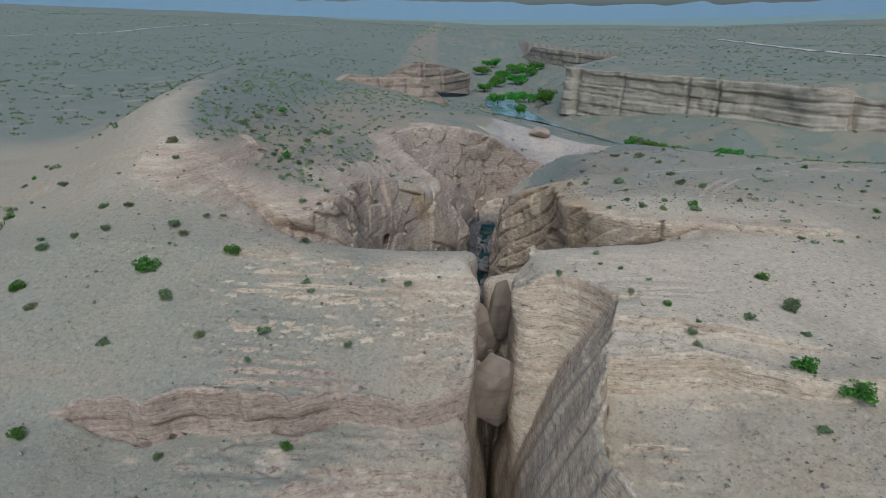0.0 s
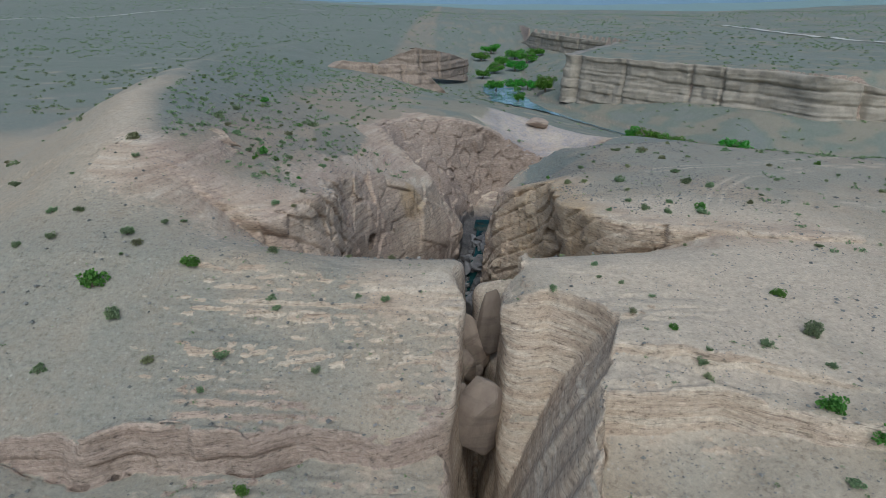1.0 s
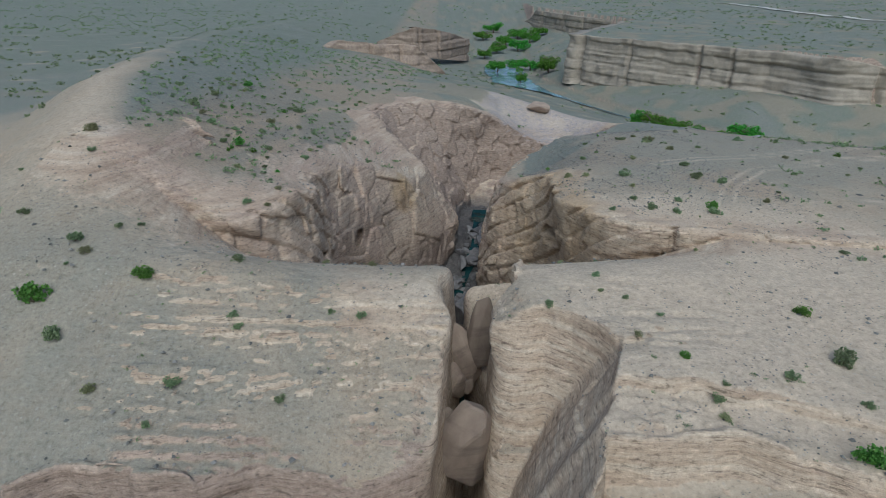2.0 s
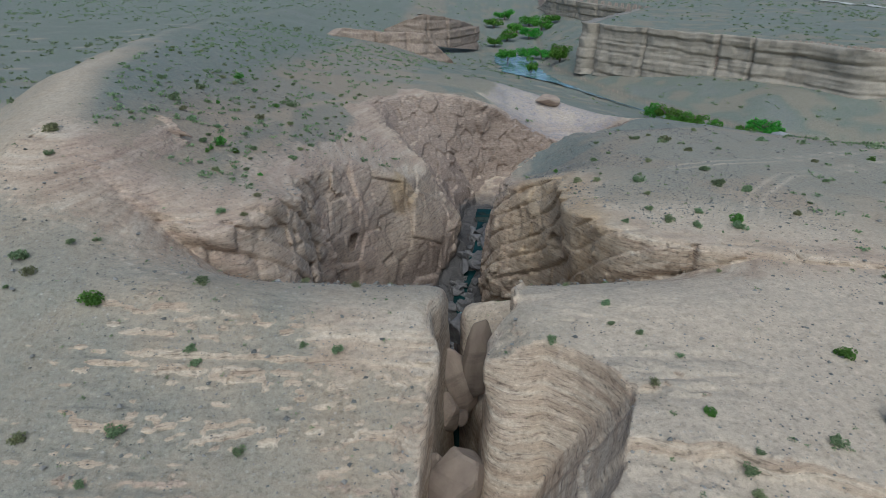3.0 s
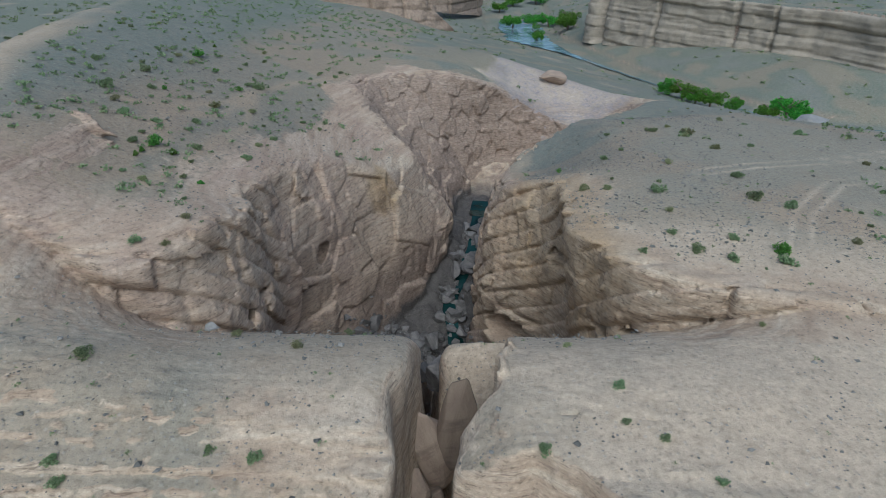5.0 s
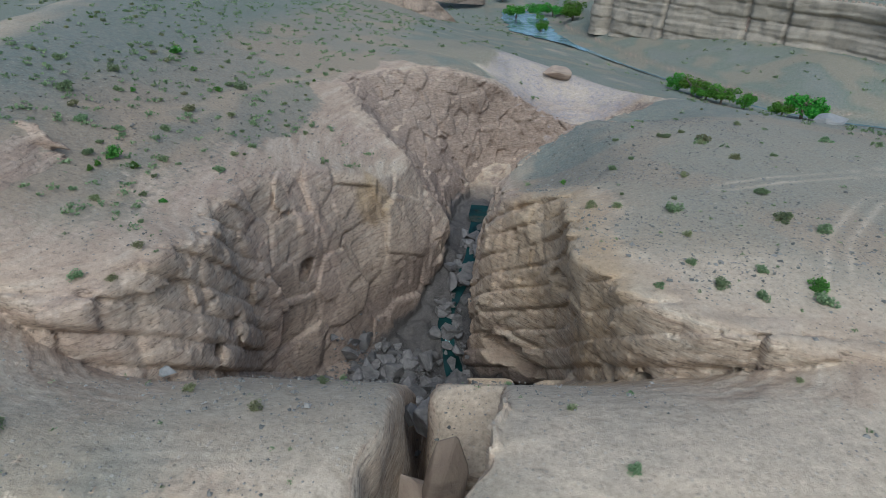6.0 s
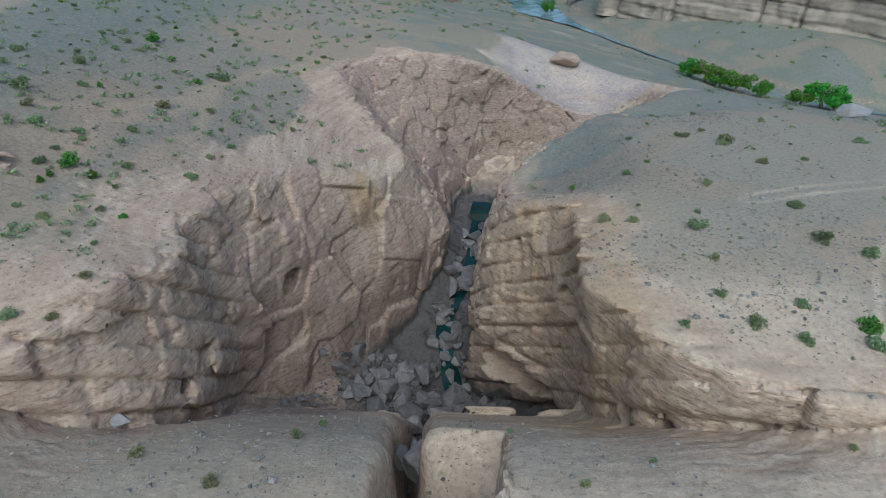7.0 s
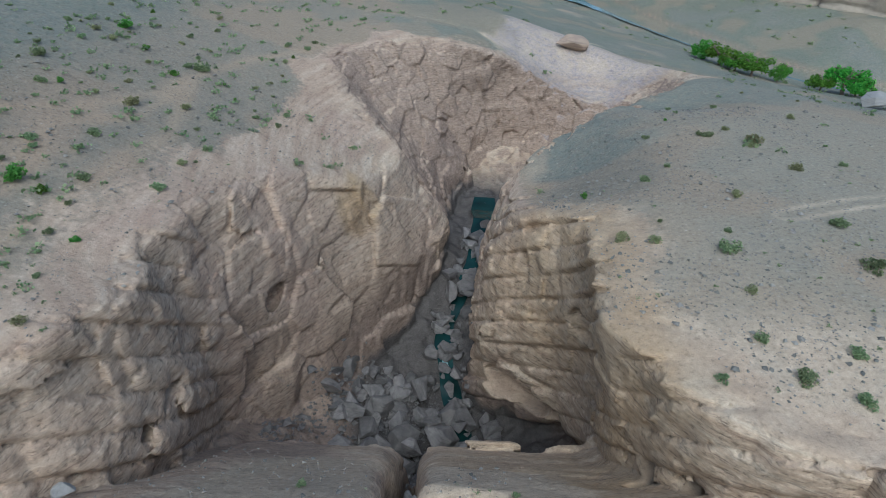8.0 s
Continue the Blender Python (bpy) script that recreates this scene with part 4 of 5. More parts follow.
def ribbon(name, line, widths, heights, mat, label, ripple=0.0, kind="structure", step_len=0.7, category="water"):
    pts = np.array(line, float)
    dist = np.concatenate([[0], np.cumsum(np.hypot(*np.diff(pts, axis=0).T))])
    n, m = max(4, int(dist[-1] / step_len)), 9
    s = np.linspace(0, dist[-1], n)
    px, py = np.interp(s, dist, pts[:, 0]), np.interp(s, dist, pts[:, 1])
    k = np.ones(7) / 7
    px, py = np.convolve(np.pad(px, 3, mode="edge"), k, "valid"), np.convolve(np.pad(py, 3, mode="edge"), k, "valid")
    tx, ty = np.gradient(px), np.gradient(py)
    ln = np.hypot(tx, ty) + 1e-9
    w = np.interp(s, dist, widths) * (1 + 0.2 * vnoise(s / 3, 4.0))
    h = np.interp(s, dist, heights)
    u = np.linspace(-1, 1, m)
    x = px[:, None] + (ty / ln * w)[:, None] * u
    y = py[:, None] - (tx / ln * w)[:, None] * u
    z = h[:, None] + ripple * vnoise(x * 1.4, y * 1.4, 3.0)
    ids = np.arange(n * m).reshape(n, m)
    q = np.stack([ids[:-1, :-1], ids[:-1, 1:], ids[1:, 1:], ids[1:, :-1]], -1).reshape(-1, 4)
    me = mesh_from(name, np.stack([x.ravel(), y.ravel(), z.ravel()], 1), q[:, ::-1])
    me.materials.append(mat)
    return tagged(new(name, me), label, category, kind=kind)


ribbon("river", RIVER, [0.7, 0.7, 0.7, 0.5, 0.5, 0.6, 2.0, 9, 11, 10, 6], [-20.1] * 11, RIVER_WATER, "shallow milky blue river braided over gravel", step_len=2.0)
STREAM = [(float(stream_x(v)), float(v)) for v in range(131, 61, -3)]
BED_Z = [float(canyon_floor(np.array([a]), np.array([b]))[0]) if b > 84 else -29.6 for a, b in STREAM]
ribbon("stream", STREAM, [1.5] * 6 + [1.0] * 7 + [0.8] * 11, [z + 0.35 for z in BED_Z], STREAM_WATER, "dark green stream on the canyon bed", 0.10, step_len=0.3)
for y0, y1, w in ((101.0, 102.6, 0.32), (103.2, 104.6, 0.28), (96.0, 97.0, 0.25), (106.6, 107.6, 0.2)):
    fall = [(float(stream_x(v)), v) for v in np.linspace(y1, y0, 6)]
    ribbon("white_water", fall, [w * 0.4, w, w, w * 1.2, w, w * 0.3], [float(canyon_floor(np.array([a]), np.array([b]))[0]) + 0.75 for a, b in fall], FOAM, "white foaming water between the boulders", 0.3, step_len=0.12)


def mountain_range(name, dist, lo, hi, heights, seed, colour, label):
    ang = np.radians(np.linspace(lo, hi, 420))
    h = np.interp(np.linspace(0, 1, 420), np.linspace(0, 1, len(heights)), heights)
    h = np.maximum(8, h * (1 + 0.11 * fbm(ang * 22, seed + 0 * ang, 0.4, 4)))
    rows = 7
    v = np.linspace(0, 1, rows)
    A, V = np.meshgrid(np.arange(420), v, indexing="ij")
    r = dist + 260 * V
    x, y = r * np.sin(ang[A]), r * np.cos(ang[A])
    z = -60 + (h[A] + 60) * V
    ids = np.arange(420 * rows).reshape(420, rows)
    q = np.stack([ids[:-1, :-1], ids[1:, :-1], ids[1:, 1:], ids[:-1, 1:]], -1).reshape(-1, 4)
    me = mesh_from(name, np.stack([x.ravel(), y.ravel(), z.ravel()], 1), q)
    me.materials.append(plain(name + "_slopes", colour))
    return tagged(new(name, me), label, "mountains", kind="structure")


# No haze volume: distance haze is put into these bluish base colours.
mountain_range("backdrop_mountains", 4350, -60, 60, [150, 165, 172, 176, 168, 160, 150, 122, 134, 160, 160, 150], 3.0, (0.15, 0.215, 0.27), "mountain range on the horizon, tinted blue for haze")
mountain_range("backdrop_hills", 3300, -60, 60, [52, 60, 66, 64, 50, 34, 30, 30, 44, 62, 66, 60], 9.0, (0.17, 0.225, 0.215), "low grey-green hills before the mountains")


# ================= stones =================
def stone_mesh(name, seed, corners=15, worn=0.05):
    """A broken boulder: a lump with flat faces and slightly worn edges."""
    rng = random.Random(seed)
    bm = bmesh.new()
    for _ in range(corners):
        d = Vector((rng.gauss(0, 1), rng.gauss(0, 1), rng.gauss(0, 1))).normalized()
        bm.verts.new(d * rng.uniform(0.78, 1.12))
    hull = bmesh.ops.convex_hull(bm, input=bm.verts)
    bmesh.ops.delete(bm, geom=[v for v in hull["geom_interior"] if isinstance(v, bmesh.types.BMVert)], context='VERTS')
    bmesh.ops.dissolve_limit(bm, angle_limit=radians(16), verts=bm.verts, edges=bm.edges)
    bmesh.ops.bevel(bm, geom=bm.edges[:], offset=worn, segments=1, affect='EDGES', clamp_overlap=True)
    me = bpy.data.meshes.new(name)
    bm.to_mesh(me)
    bm.free()
    return me


def stone(name, me, mat, place, size, turn, label, group=""):
    ob = new(name, me)
    if not me.materials:
        me.materials.append(mat)
    ob.matrix_world = pose(*place, *turn) @ Matrix.Diagonal((*size, 1))
    return tagged(ob, label, "boulder", group)


TAN_MESHES = [stone_mesh("tan_stone", 40 + k, 22, 0.09) for k in range(5)]
GREY_MESHES = [stone_mesh("grey_stone", 60 + k, 13, 0.04) for k in range(12)]
for me in TAN_MESHES:
    me.materials.append(TAN_ROCK)
for me in GREY_MESHES:
    me.materials.append(GREY_ROCK)
PALE_MESH = stone_mesh("pale_stone", 81)
PALE_MESH.materials.append(WHITE_ROCK)

stone("chockstone", TAN_MESHES[0], None, (4.75, 48.9, -10.0), (2.6, 2.0, 4.6), (6, 8, 20), "large tan boulder wedged upright in the crack")
stone("boulder", TAN_MESHES[1], None, (2.9, 50.2, -8.2), (1.0, 0.9, 1.3), (20, 40, 0), "small tan stone jammed beside the wedged boulder")
stone("boulder", TAN_MESHES[2], None, (6.3, 63.0, -8.9), (1.7, 1.3, 4.2), (-8, 6, 15), "tall tan slab leaning in the crack", "stones in the crack")
stone("boulder", TAN_MESHES[3], None, (4.7, 62.4, -10.6), (1.9, 1.3, 4.0), (-14, -16, 30), "brown slab leaning in the dark crack", "stones in the crack")
stone("boulder", TAN_MESHES[4], None, (3.8, 59.6, -11.6), (1.9, 1.6, 2.4), (10, 10, 60), "rounded brown stone stuck in the crack", "stones in the crack")
stone("boulder", TAN_MESHES[1], None, (4.9, 60.3, -12.6), (1.0, 0.9, 1.3), (50, 0, 30), "brown stone stuck deep in the crack", "stones in the crack")
stone("boulder", GREY_MESHES[2], None, (4.6, 70.6, -10.6), (1.1, 1.1, 2.0), (-25, 12, 10), "dark grey slab fallen into the crack's mouth")
stone("boulder", GREY_MESHES[5], None, (3.7, 71.6, -10.8), (0.9, 1.0, 1.0), (20, 12, 70), "dark grey slab fallen into the crack's mouth")
stone("boulder", GREY_MESHES[3], None, (5.0, 72.8, -11.6), (1.2, 1.0, 1.2), (0, 30, 110), "dark grey slab fallen into the crack's mouth")
stone("boulder", PALE_MESH, None, (-11.6, 67.0, ground_z(-11.6, 66.6) + 0.3), (0.65, 0.55, 0.5), (0, 15, 0), "pale grey stone lying under the layered ledge")
stone("boulder", PALE_MESH, None, (76.5, 152, -11.0), (5.5, 3.0, 1.6), (0, 5, 20), "broad pale rock at the plateau's edge")
stone("boulder", TAN_MESHES[3], None, (55, 148, -11.0), (3.4, 2.2, 1.6), (10, 0, 30), "tan rock knob at the plateau's edge")
stone("boulder", TAN_MESHES[4], None, (58.5, 151, -12.4), (2.4, 2.2, 1.3), (0, 20, 80), "tan rock knob at the plateau's edge")
stone("boulder", TAN_MESHES[1], None, (25.5, 161, ground_z(25.5, 161) + 1.0), (3.4, 2.2, 1.6), (0, 8, 15), "brown rock knob above the river")

rng = random.Random(5)
RUBBLE = [(3.2, 97.5, 2.3), (5.8, 92.0, 2.0), (2.0, 90.0, 1.9), (4.5, 85.0, 2.1), (7.0, 87.0, 1.8), (1.0, 94.5, 1.7), (5.5, 80.5, 1.9), (3.0, 80.0, 1.6), (-2.0, 88.0, 1.8), (6.6, 96.0, 1.9), (8.2, 91.5, 1.5), (4.6, 75.8, 1.7), (3.9, 103.0, 1.2), (6.6, 105.5, 1.0)]
spots = list(RUBBLE)
while len(spots) < 299:
    x, y = rng.uniform(-8, 13), rng.uniform(80, 136)
    if abs(x - 5 + (y - 75) * 0.12) > 3.0 + (y - 73) * 0.30 or (y > 100 and (abs(x - float(stream_x(y))) > 2.3 or y > 122)):
        continue
    spots.append((x, y, rng.uniform(0.4, 0.85) if rng.random() < 0.62 else rng.uniform(0.85, 1.8)))
for x, y, r in spots:
    z = canyon_floor(np.array([x]), np.array([y]))[0]
    stone("boulder", GREY_MESHES[rng.randrange(12)], None, (x, y, z + r * rng.uniform(0.25, 0.8)), (r * rng.uniform(0.8, 1.3), r * rng.uniform(0.7, 1.1), r * rng.uniform(0.5, 0.9)),
          (rng.uniform(-40, 40), rng.uniform(-40, 40), rng.uniform(0, 360)), "dark grey angular boulder in the canyon-bed rubble", "boulders in the rubble")


def scattered_stones(name, count, area, size, seed, mat, label, keep):
    """Countless small stones, in one mesh."""
    r = np.random.RandomState(seed)
    x, y = r.uniform(area[0], area[1], count), r.uniform(area[2], area[3], count)
    ok = keep(x, y, r.uniform(0, 1, count))
    x, y = x[ok], y[ok]
    z = ground_many(x, y) if area[2] < 300 else land_height(x, y)
    s = size * r.uniform(0.5, 1.0, len(x)) ** 2 * (1 + 1.5 * (r.uniform(0, 1, len(x)) > 0.93))
    base = np.array([(1, 0, 0), (0, 1, 0), (-1, 0, 0), (0, -1, 0), (0, 0, 0.8), (0, 0, -0.6)], float)
    tri = np.array([(0, 1, 4), (1, 2, 4), (2, 3, 4), (3, 0, 4), (1, 0, 5), (2, 1, 5), (3, 2, 5), (0, 3, 5)])
    a = r.uniform(0, 6.28, len(x))
    c, sn = np.cos(a), np.sin(a)
    p = base[None] * (1 + 0.45 * r.uniform(-1, 1, (len(x), 6, 1))) + 0.2 * r.uniform(-1, 1, (len(x), 6, 3))
    px = (p[..., 0] * c[:, None] - p[..., 1] * sn[:, None]) * s[:, None] + x[:, None]
    py = (p[..., 0] * sn[:, None] + p[..., 1] * c[:, None]) * s[:, None] + y[:, None]
    pz = p[..., 2] * s[:, None] * 0.75 + z[:, None] + 0.1 * s[:, None]
    v = np.stack([px, py, pz], -1).reshape(-1, 3)
    f = (tri[None] + 6 * np.arange(len(x))[:, None, None]).reshape(-1, 3)
    me = mesh_from(name, v, f, False)
    me.materials.append(mat)
    return tagged(new(name, me), label, "stones", kind="stuff")


def gentle(x, y):
    e = 0.6
    return np.hypot(land_like(x + e, y) - land_like(x - e, y), land_like(x, y + e) - land_like(x, y - e)) / (2 * e)


def land_like(x, y):
    return ground_many(x, y)


def on_open_ground(x, y, u):
    u = u + 0.5 * (y > 55) * (y < 76) * (np.abs(x) < 26)
    return (gentle(x, y) < 0.9) & (fbm(x / 8, y / 8, 2.0, 2) + 0.9 > 1.1 * u) & ~inside(x, y, RIM)


GRAVEL_STONE = leaf_material("gravel_stones", (0.12, 0.115, 0.10), (0.30, 0.28, 0.24), False)
scattered_stones("gravel", 26000, (-34, 40, 28, 118), 0.09, 3, GRAVEL_STONE, "loose grey and tan stones strewn over the plateau", on_open_ground)
scattered_stones("gravel", 9000, (14, 40, 70, 118), 0.085, 4, GRAVEL_STONE, "loose grey stones on the gravel fan", on_open_ground)
scattered_stones("gravel", 5000, (-10, 12, 73, 100), 0.22, 6, GREY_ROCK, "small broken stones among the boulders", lambda x, y, u: inside(x, y, RIM) & (ground_many(x, y) < -19))
scattered_stones("gravel", 7000, (40, 130, 60, 260), 0.13, 8, GRAVEL_STONE, "stones on the talus and plateau", lambda x, y, u: gentle(x, y) < 0.9)


# ================= plants =================
def leaf_cloud(centres, size, rng, out=None):
    """A small bent blade at every centre."""
    n = len(centres)
    a = rng.normal(size=(n, 3))
    if out is not None:
        a = a * 0.6 + out * 1.2
    a /= np.linalg.norm(a, axis=1)[:, None]
    b = np.cross(a, rng.normal(size=(n, 3)))
    b /= np.linalg.norm(b, axis=1)[:, None]
    ln = size * rng.uniform(0.6, 1.4, (n, 1))
    w = 0.42 * ln
    p0, p2 = centres - a * ln * 0.5, centres + a * ln * 0.5
    p1, p3 = centres + b * w, centres - b * w
    v = np.stack([p0, p1, p2, p3], 1).reshape(-1, 3)
    return v, np.arange(4 * n).reshape(-1, 4)


def shrub_shape(seed, leaves=260, flat=0.62, lobes=11):
    """A shrub 1 m in radius: twigs from the root, with leaves in uneven lobes."""
    r = np.random.RandomState(seed)
    lobe = np.clip(r.normal(size=(lobes, 3)), -1.3, 1.3) * (0.40, 0.40, 0.20) + (0, 0, 0.40)
    rad = r.uniform(0.26, 0.46, lobes)
    pick = r.randint(0, lobes, leaves)
    d = r.normal(size=(leaves, 3))
    d /= np.linalg.norm(d, axis=1)[:, None]
    c = lobe[pick] + d * rad[pick][:, None] * r.uniform(0.35, 1.0, (leaves, 1)) ** 0.5
    c[:, 2] = np.abs(c[:, 2]) * flat * 1.5 + 0.04
    v, f = leaf_cloud(c, 0.17, r, d)
    foliage = mesh_from("foliage", v, f, False)
    tips = lobe[r.randint(0, lobes, 16)] + r.normal(size=(16, 3)) * 0.2
    tips[:, 2] = np.abs(tips[:, 2]) * flat * 1.3 + 0.1
    tv, tf = [], []
    for t in tips:
        side = np.cross(t, (0.3, 0.2, 1.0))
        side = side / (np.linalg.norm(side) + 1e-6) * 0.02
        up = np.array((0, 0, 0.02))
        k = len(tv)
        tv += [side, -side * 0.5 + up, -side * 0.5 - up, t]
        tf += [(k, k + 1, k + 3, k + 3), (k + 1, k + 2, k + 3, k + 3), (k + 2, k, k + 3, k + 3)]
    twigs = bpy.data.meshes.new("twigs")
    twigs.from_pydata([tuple(p) for p in tv], [], [q[:3] for q in tf])
    return foliage, twigs


LEAVES = {"green": GREEN_LEAF, "sage": SAGE_LEAF, "dry": DRY_LEAF}
WORDS = {"green": "bright green rounded shrub on bare sandy ground", "sage": "grey-green low desert shrub on stony ground", "dry": "dry yellowish tuft of scrub on stony ground"}
SHRUBS = {}
for number, (kind, count) in enumerate((("green", 3), ("sage", 4), ("dry", 3))):
    SHRUBS[kind] = []
    for k in range(count):
        fol, twg = shrub_shape(100 * number + k, 760 if kind == "green" else 520, 0.66 if kind == "green" else 0.5)
        fol.materials.append(LEAVES[kind]), twg.materials.append(TWIG)
        SHRUBS[kind].append((fol, twg))


def shrub(x, y, r, kind, rng):
    fol, twg = SHRUBS[kind][rng.randrange(len(SHRUBS[kind]))]
    root = new("shrub", fol)
    root.matrix_world = pose(x, y, ground_z(x, y) - 0.06 * r, rng.uniform(-6, 6), rng.uniform(-6, 6), rng.uniform(0, 360)) @ Matrix.Diagonal((r, r * rng.uniform(0.85, 1.15), r * rng.uniform(0.85, 1.2), 1))
    tw = new("twigs", twg)
    tw.parent = root
    return tagged(root, WORDS[kind], "shrub", kind + " shrubs")


rng = random.Random(21)
for x, y, r in [(-26.3, 50.3, 1.13), (-19.4, 52.8, 0.95), (-37.4, 49.1, 0.79), (-46.7, 63.1, 0.6), (-30.1, 36.2, 0.71), (-11.7, 37.2, 0.59), (28.7, 50.8, 0.69), (24.9, 36.8, 0.92),
                (27.2, 34.0, 1.13), (18.0, 44.4, 0.42), (30.4, 71.4, 0.78), (-21.6, 83.3, 0.83), (-21.9, 81.5, 0.38), (-30.2, 116.5, 0.94), (-22.8, 109.8, 0.63)]:
    shrub(x, y, r, "green", rng)
# on the near slab
for x, y, r in [(-23.8, 47.8, 0.81), (-25.8, 55.7, 0.83), (-13.2, 55.9, 0.68), (-34.0, 59.1, 0.65), (-43.8, 68.8, 0.77), (-37.3, 53.4, 0.82), (-27.3, 43.3, 0.63), (-14.8, 45.2, 0.69),
                (-3.2, 51.6, 0.53), (-5.5, 51.8, 0.4), (-12.3, 50.3, 0.52), (10.7, 51.7, 0.48), (18.9, 41.1, 0.51), (28.1, 44.5, 1.0), (23.7, 42.5, 0.55), (15.1, 56.3, 0.46),
                (24.4, 32.6, 0.53), (-15.4, 42.1, 0.38), (-23.6, 58.1, 0.49), (-31.9, 55.0, 0.55), (-34.9, 54.6, 0.5), (-7.9, 45.2, 0.48), (16.5, 52.6, 0.33)]:
    shrub(x, y, r, "sage", rng)
# beyond the fault
for x, y, r in [(24.6, 83.4, 0.91), (32.2, 81.3, 0.93), (23.3, 74.7, 0.48), (27.6, 73.5, 0.59), (20.2, 71.7, 0.46), (32.8, 86.4, 0.76), (26.5, 70.2, 0.64), (24.3, 71.6, 0.72), (30.1, 69.8, 0.92),
                (47.1, 103.8, 0.84), (34.6, 79.3, 0.79), (-23.0, 82.5, 0.59), (-21.1, 92.3, 0.67), (-23.2, 88.3, 0.64), (-21.4, 114.1, 1.1), (-30.5, 101.8, 0.8), (-27.8, 97.6, 0.68),
                (-14.9, 97.1, 0.58), (-15.0, 88.2, 0.66), (-18.8, 86.1, 0.55), (-34.0, 98.7, 0.85), (-29.9, 91.9, 1.17), (-16.6, 130.5, 0.6), (-25.9, 87.3, 0.7)]:
    shrub(x, y, r, "sage", rng)
for x, y, r in [(-31.3, 70.9, 0.87), (15.8, 47.0, 0.36), (18.3, 86.0, 0.7), (34.5, 96.5, 0.71), (33.5, 102.8, 0.96), (27.9, 91.5, 0.53), (-22.3, 100.1, 0.93), (-19.1, 103.4, 0.64), (-19.8, 77.0, 0.57),
                (-7.9, 62.7, 0.47), (-3.4, 60.6, 0.51), (13.2, 61.5, 0.34)]:
    shrub(x, y, r, "dry", rng)

# shrubs between those, thicker on the stony hillside
placed, tries = 0, 0
while placed < 190 and tries < 6000:
    tries += 1
    x, y = rng.uniform(-60, 62), rng.uniform(30, 135)
    crest = float(np.interp(y, [40, 68, 94, 150], [-27, -31, -41, -53]))
    thick = 0.9 if (y > 76 and crest + 4 < x < -11) else 0.30 if y > 66 else 0.14
    if rng.random() > thick or inside(np.array([x]), np.array([y]), RIM)[0]:
        continue
    xa, ya = np.array([x]), np.array([y])
    if gentle(xa, ya)[0] > 0.7 or float(seg_distance(xa, ya, RIM, True)[0]) < 3.5 or (0 < x < 9 and y < 72):
        continue
    kind = "sage" if rng.random() < 0.62 else "dry" if rng.random() < 0.7 else "green"
    shrub(x, y, rng.uniform(0.22, 0.6), kind, rng)
    placed += 1


def far_scrub(name, count, area, size, seed, label, keep):
    """Low scrub too far and too many to count: tufts of a few leaves each, in one mesh."""
    r = np.random.RandomState(seed)
    x, y = r.uniform(area[0], area[1], count), area[2] + (area[3] - area[2]) * r.uniform(0, 1, count) ** 1.6
    ok = keep(x, y, r.uniform(0, 1, count))
    x, y = x[ok], y[ok]
    z = ground_many(x, y)
    s = size * r.uniform(0.5, 1.3, len(x)) * (1 + np.hypot(x, y) / 900)
    per = 18
    c = r.normal(size=(len(x), per, 3)) * (0.45, 0.45, 0.2)
    c[..., 2] = np.abs(c[..., 2]) * 1.2 + 0.12
    c = c * s[:, None, None] + np.stack([x, y, z], 1)[:, None]
    sz = np.repeat(s, per)[:, None] * 0.5
    v, f = leaf_cloud(c.reshape(-1, 3), sz, r)
    me = mesh_from(name, v, f, False)
    me.materials.append(SAGE_LEAF)
    return tagged(new(name, me), label, "scrub", kind="stuff")


def dry_land(x, y, u):
    dv = seg_distance(x, y, RIVER)
    patchy = fbm(x / 35, y / 35, 5.0, 2)
    return (dv > 10) & (patchy + 0.7 > 1.3 * u) & ~inside(x, y, RIM) & (gentle(x, y) < 0.8)


def hillside(x, y, u):
    crest = np.interp(y, [40, 68, 94, 150, 260], [-27, -31, -41, -53, -80])
    return (x > crest + 3) & (x < -4) & ~inside(x, y, RIM) & (seg_distance(x, y, RIM, True) > 5) & (gentle(x, y) < 0.7)


far_scrub("scrub", 1500, (-60, 0, 74, 230), 0.45, 31, "small grey-green scrub on the stony hillside", hillside)
far_scrub("scrub", 5200, (-260, 300, 100, 520), 0.62, 32, "grey-green scrub scattered over the far plain", dry_land)
far_scrub("scrub", 14000, (-1000, 1200, 330, 1800), 0.7, 33, "scrub dotted over the distant plain", dry_land)
far_scrub("scrub", 900, (-170, -46, 60, 260), 0.7, 36, "green scrub in the shallow valley", dry_land)
far_scrub("scrub", 500, (38, 130, 60, 128), 0.4, 34, "low scrub on the gravel plateau", dry_land)
far_scrub("scrub", 500, (-34, 40, 30, 100), 0.16, 35, "tiny tufts on sandy ground", on_open_ground)


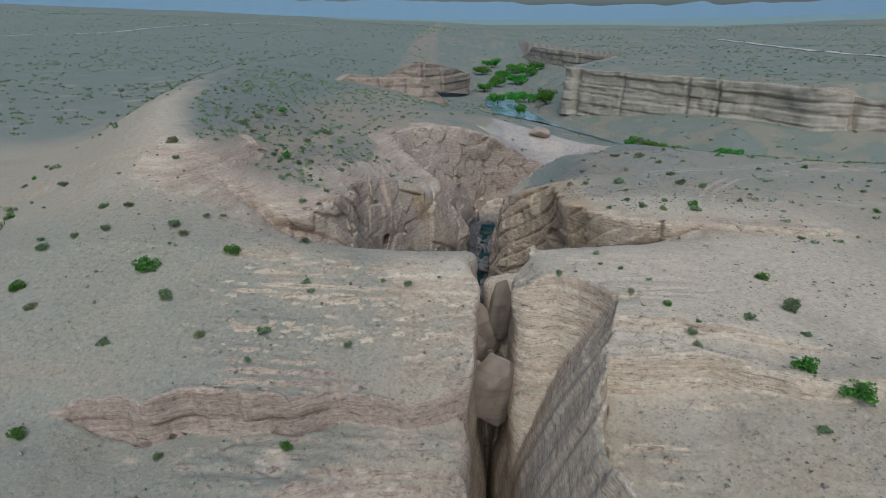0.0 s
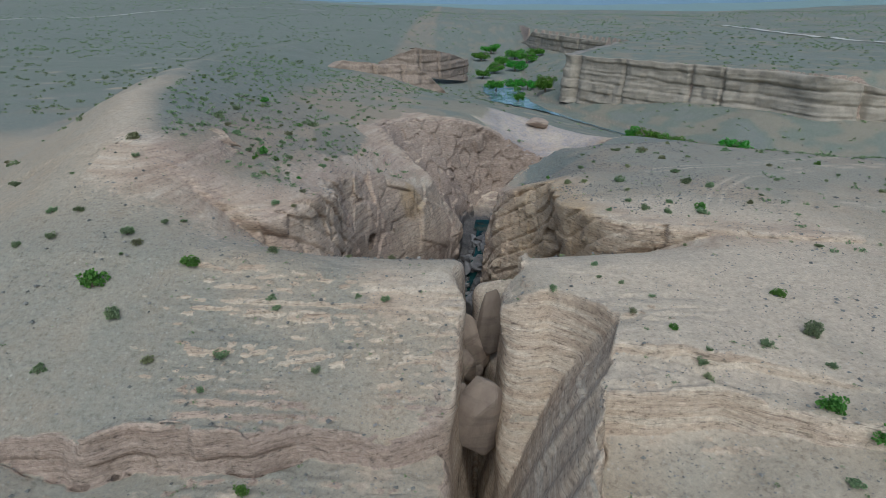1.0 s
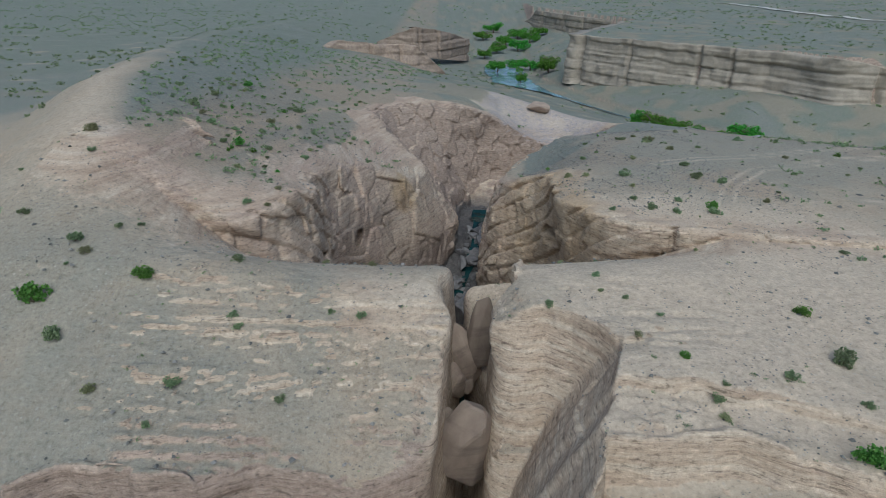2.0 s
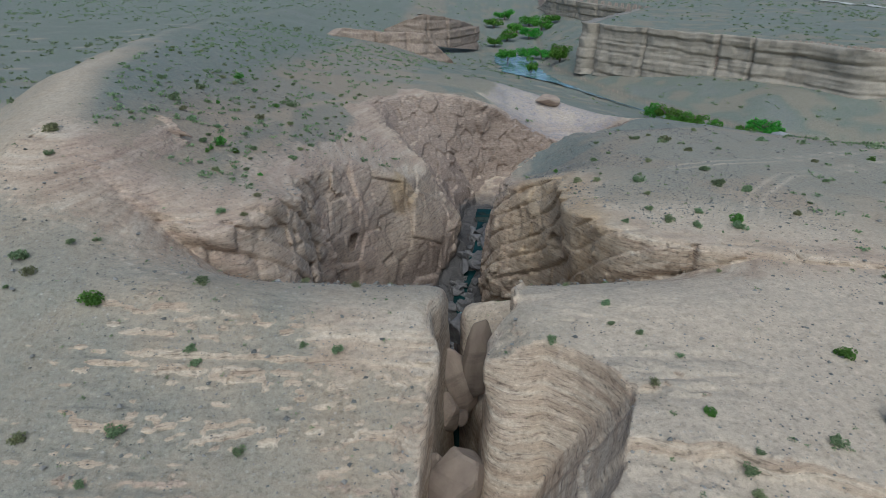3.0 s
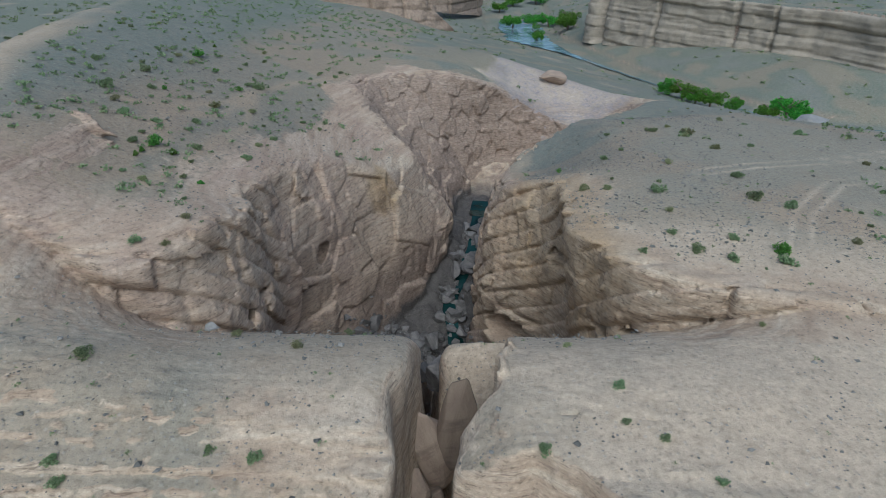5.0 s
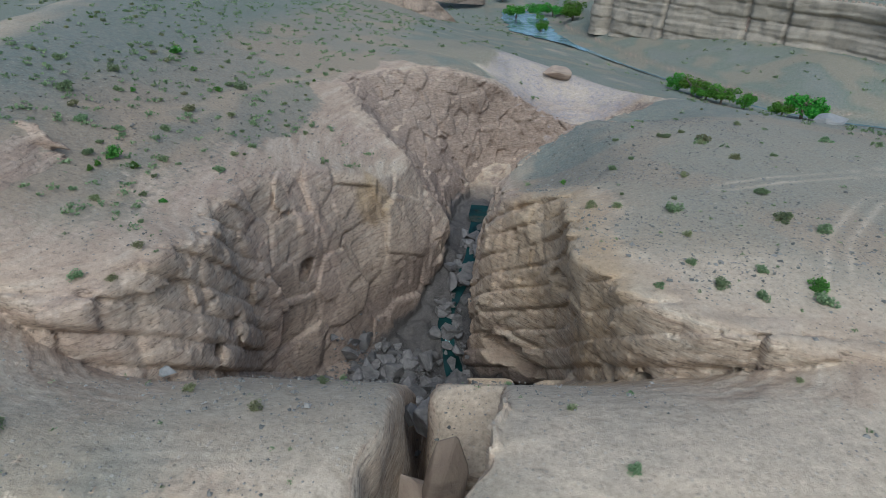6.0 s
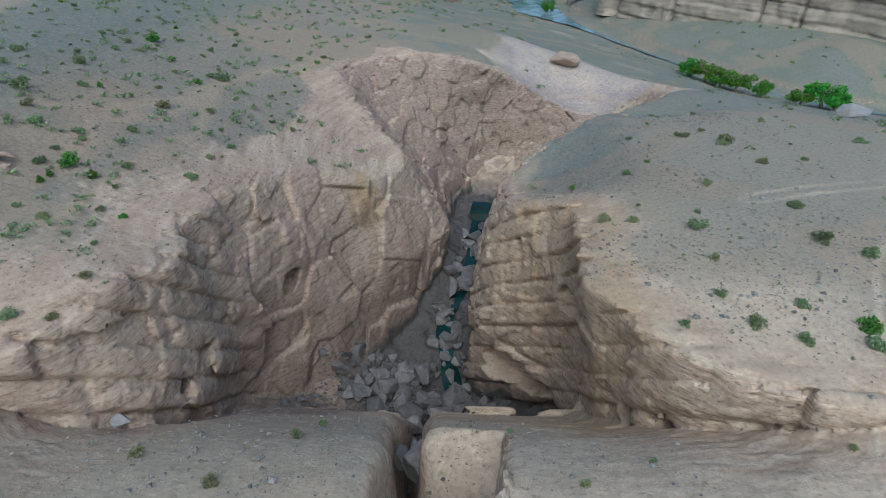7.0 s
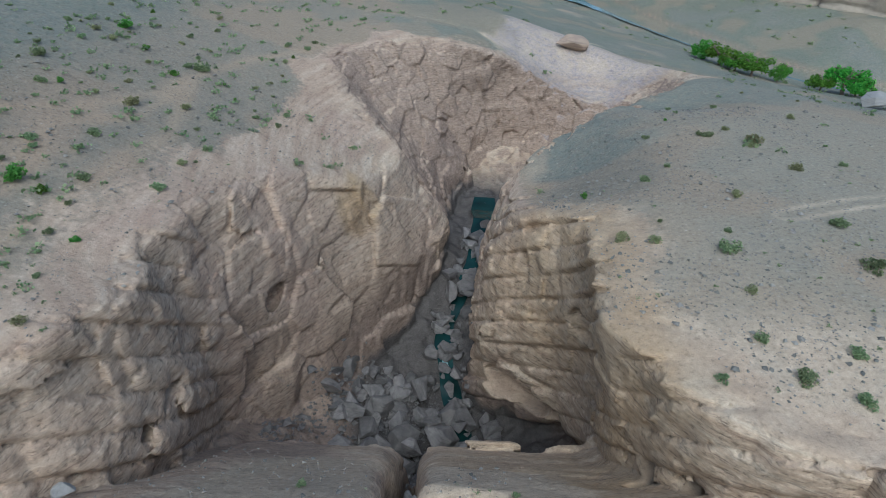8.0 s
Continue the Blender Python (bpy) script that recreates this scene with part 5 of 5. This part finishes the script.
# ================= trees by the river =================
def tree_shape(seed, tall):
    r = np.random.RandomState(seed)
    bm = bmesh.new()
    limbs, tips = [((0, 0, -0.4), (0.15 * tall * r.normal() * 0.3, 0.1, tall * 0.42), 0.045 * tall)], []
    top = Vector(limbs[0][1])
    for k in range(7):
        a = k * 2.4 + r.uniform(-0.4, 0.4)
        start = Vector((0, 0, 0)).lerp(top, r.uniform(0.35, 1.0))
        end = start + Vector((math.cos(a), math.sin(a), r.uniform(0.6, 1.5))) * tall * r.uniform(0.20, 0.34)
        limbs.append((tuple(start), tuple(end), 0.018 * tall))
        tips.append(end)
        for q in range(2):
            e2 = end + Vector((r.normal(), r.normal(), r.uniform(0.0, 1.0))) * tall * 0.12
            limbs.append((tuple(end), tuple(e2), 0.009 * tall))
            tips.append(e2)
    for a, b, rad in limbs:
        a, b = Vector(a), Vector(b)
        d = b - a
        m = Matrix.Translation((a + b) / 2) @ d.to_track_quat("Z", "Y").to_matrix().to_4x4()
        bmesh.ops.create_cone(bm, cap_ends=True, segments=7, radius1=rad, radius2=rad * 0.5, depth=d.length, matrix=m)
    trunk = bpy.data.meshes.new("trunk")
    bm.to_mesh(trunk)
    bm.free()
    cs = []
    for t in tips:
        rad = tall * r.uniform(0.12, 0.22)
        n = int(110 + 40 * r.uniform())
        d = r.normal(size=(n, 3))
        d /= np.linalg.norm(d, axis=1)[:, None]
        cs.append(np.array(t) + d * rad * r.uniform(0.3, 1.0, (n, 1)) ** 0.6 * (1, 1, 0.85))
    c = np.concatenate(cs)
    c[:, 2] = np.maximum(c[:, 2] * 1.2 - 0.32 * tall, 0.03 * tall + 0.05 * tall * r.uniform(0, 1, len(c)))
    v, f = leaf_cloud(c, 0.055 * tall, r)
    return trunk, mesh_from("crown", v, f, False)


TREES = []
for k in range(4):
    trunk_me, crown_me = tree_shape(300 + k, 6.5)
    trunk_me.materials.append(TWIG), crown_me.materials.append(TREE_LEAF)
    TREES.append((trunk_me, crown_me))


def tree(x, y, size, wide, rng, label="bright green willow on the river bank"):
    trunk_me, crown_me = TREES[rng.randrange(4)]
    root = new("tree", None)
    root.empty_display_size = 0.5
    root.matrix_world = pose(x, y, ground_z(x, y), 0, 0, rng.uniform(0, 360)) @ Matrix.Diagonal((size * wide, size * wide, size, 1))
    for part_name, me in (("trunk", trunk_me), ("crown", crown_me)):
        ob = new(part_name, me)
        ob.parent = root
    return tagged(root, label, "tree", "trees by the river")


for x, y, size, wide in [(60.6, 195, 0.75, 1.2), (62.9, 190, 0.95, 1.1), (65.2, 186.5, 0.8, 1.2), (67.9, 184, 0.9, 1.2), (72.8, 182, 0.85, 0.8), (77.4, 173.5, 0.7, 1.2), (81, 171.5, 1.15, 1.2), (84.6, 173, 0.8, 1.1),
                         (38, 306, 1.1, 0.9), (53, 322, 1.5, 1.1), (55, 335, 1.4, 1.0), (30, 345, 1.3, 1.3), (41, 352, 1.3, 1.3), (48, 350, 1.2, 1.3), (35, 420, 1.4, 1.4), (50, 430, 1.6, 1.4), (44, 455, 1.5, 1.4),
                         (60, 450, 1.5, 1.5), (30, 480, 1.4, 1.6), (56, 490, 1.6, 1.5), (68, 470, 1.4, 1.6), (40, 520, 1.5, 1.5), (26, 395, 1.2, 1.3)]:
    tree(x, y, size, wide, rng)

# pale dirt roads far off on the plain
ROADS = [[(-620, 560), (-450, 655), (-425, 920), (-334, 1180), (-185, 1150)], [(290, 250), (252, 365), (250, 415), (252, 480), (300, 760)]]
DUST = plain("pale_road_dust", (0.50, 0.46, 0.40))
for line in ROADS:
    far_xy = np.array(line, float)
    dense = np.concatenate([np.linspace(a, b, 40) for a, b in zip(far_xy[:-1], far_xy[1:])])
    high = land_height(dense[:, 0], dense[:, 1]) + 0.5
    ribbon("road", [tuple(p) for p in dense + 1e-3 * np.arange(len(dense))[:, None]], [3.0] * len(dense), list(high), DUST, "pale dirt road across the plain", step_len=6.0, category="road")

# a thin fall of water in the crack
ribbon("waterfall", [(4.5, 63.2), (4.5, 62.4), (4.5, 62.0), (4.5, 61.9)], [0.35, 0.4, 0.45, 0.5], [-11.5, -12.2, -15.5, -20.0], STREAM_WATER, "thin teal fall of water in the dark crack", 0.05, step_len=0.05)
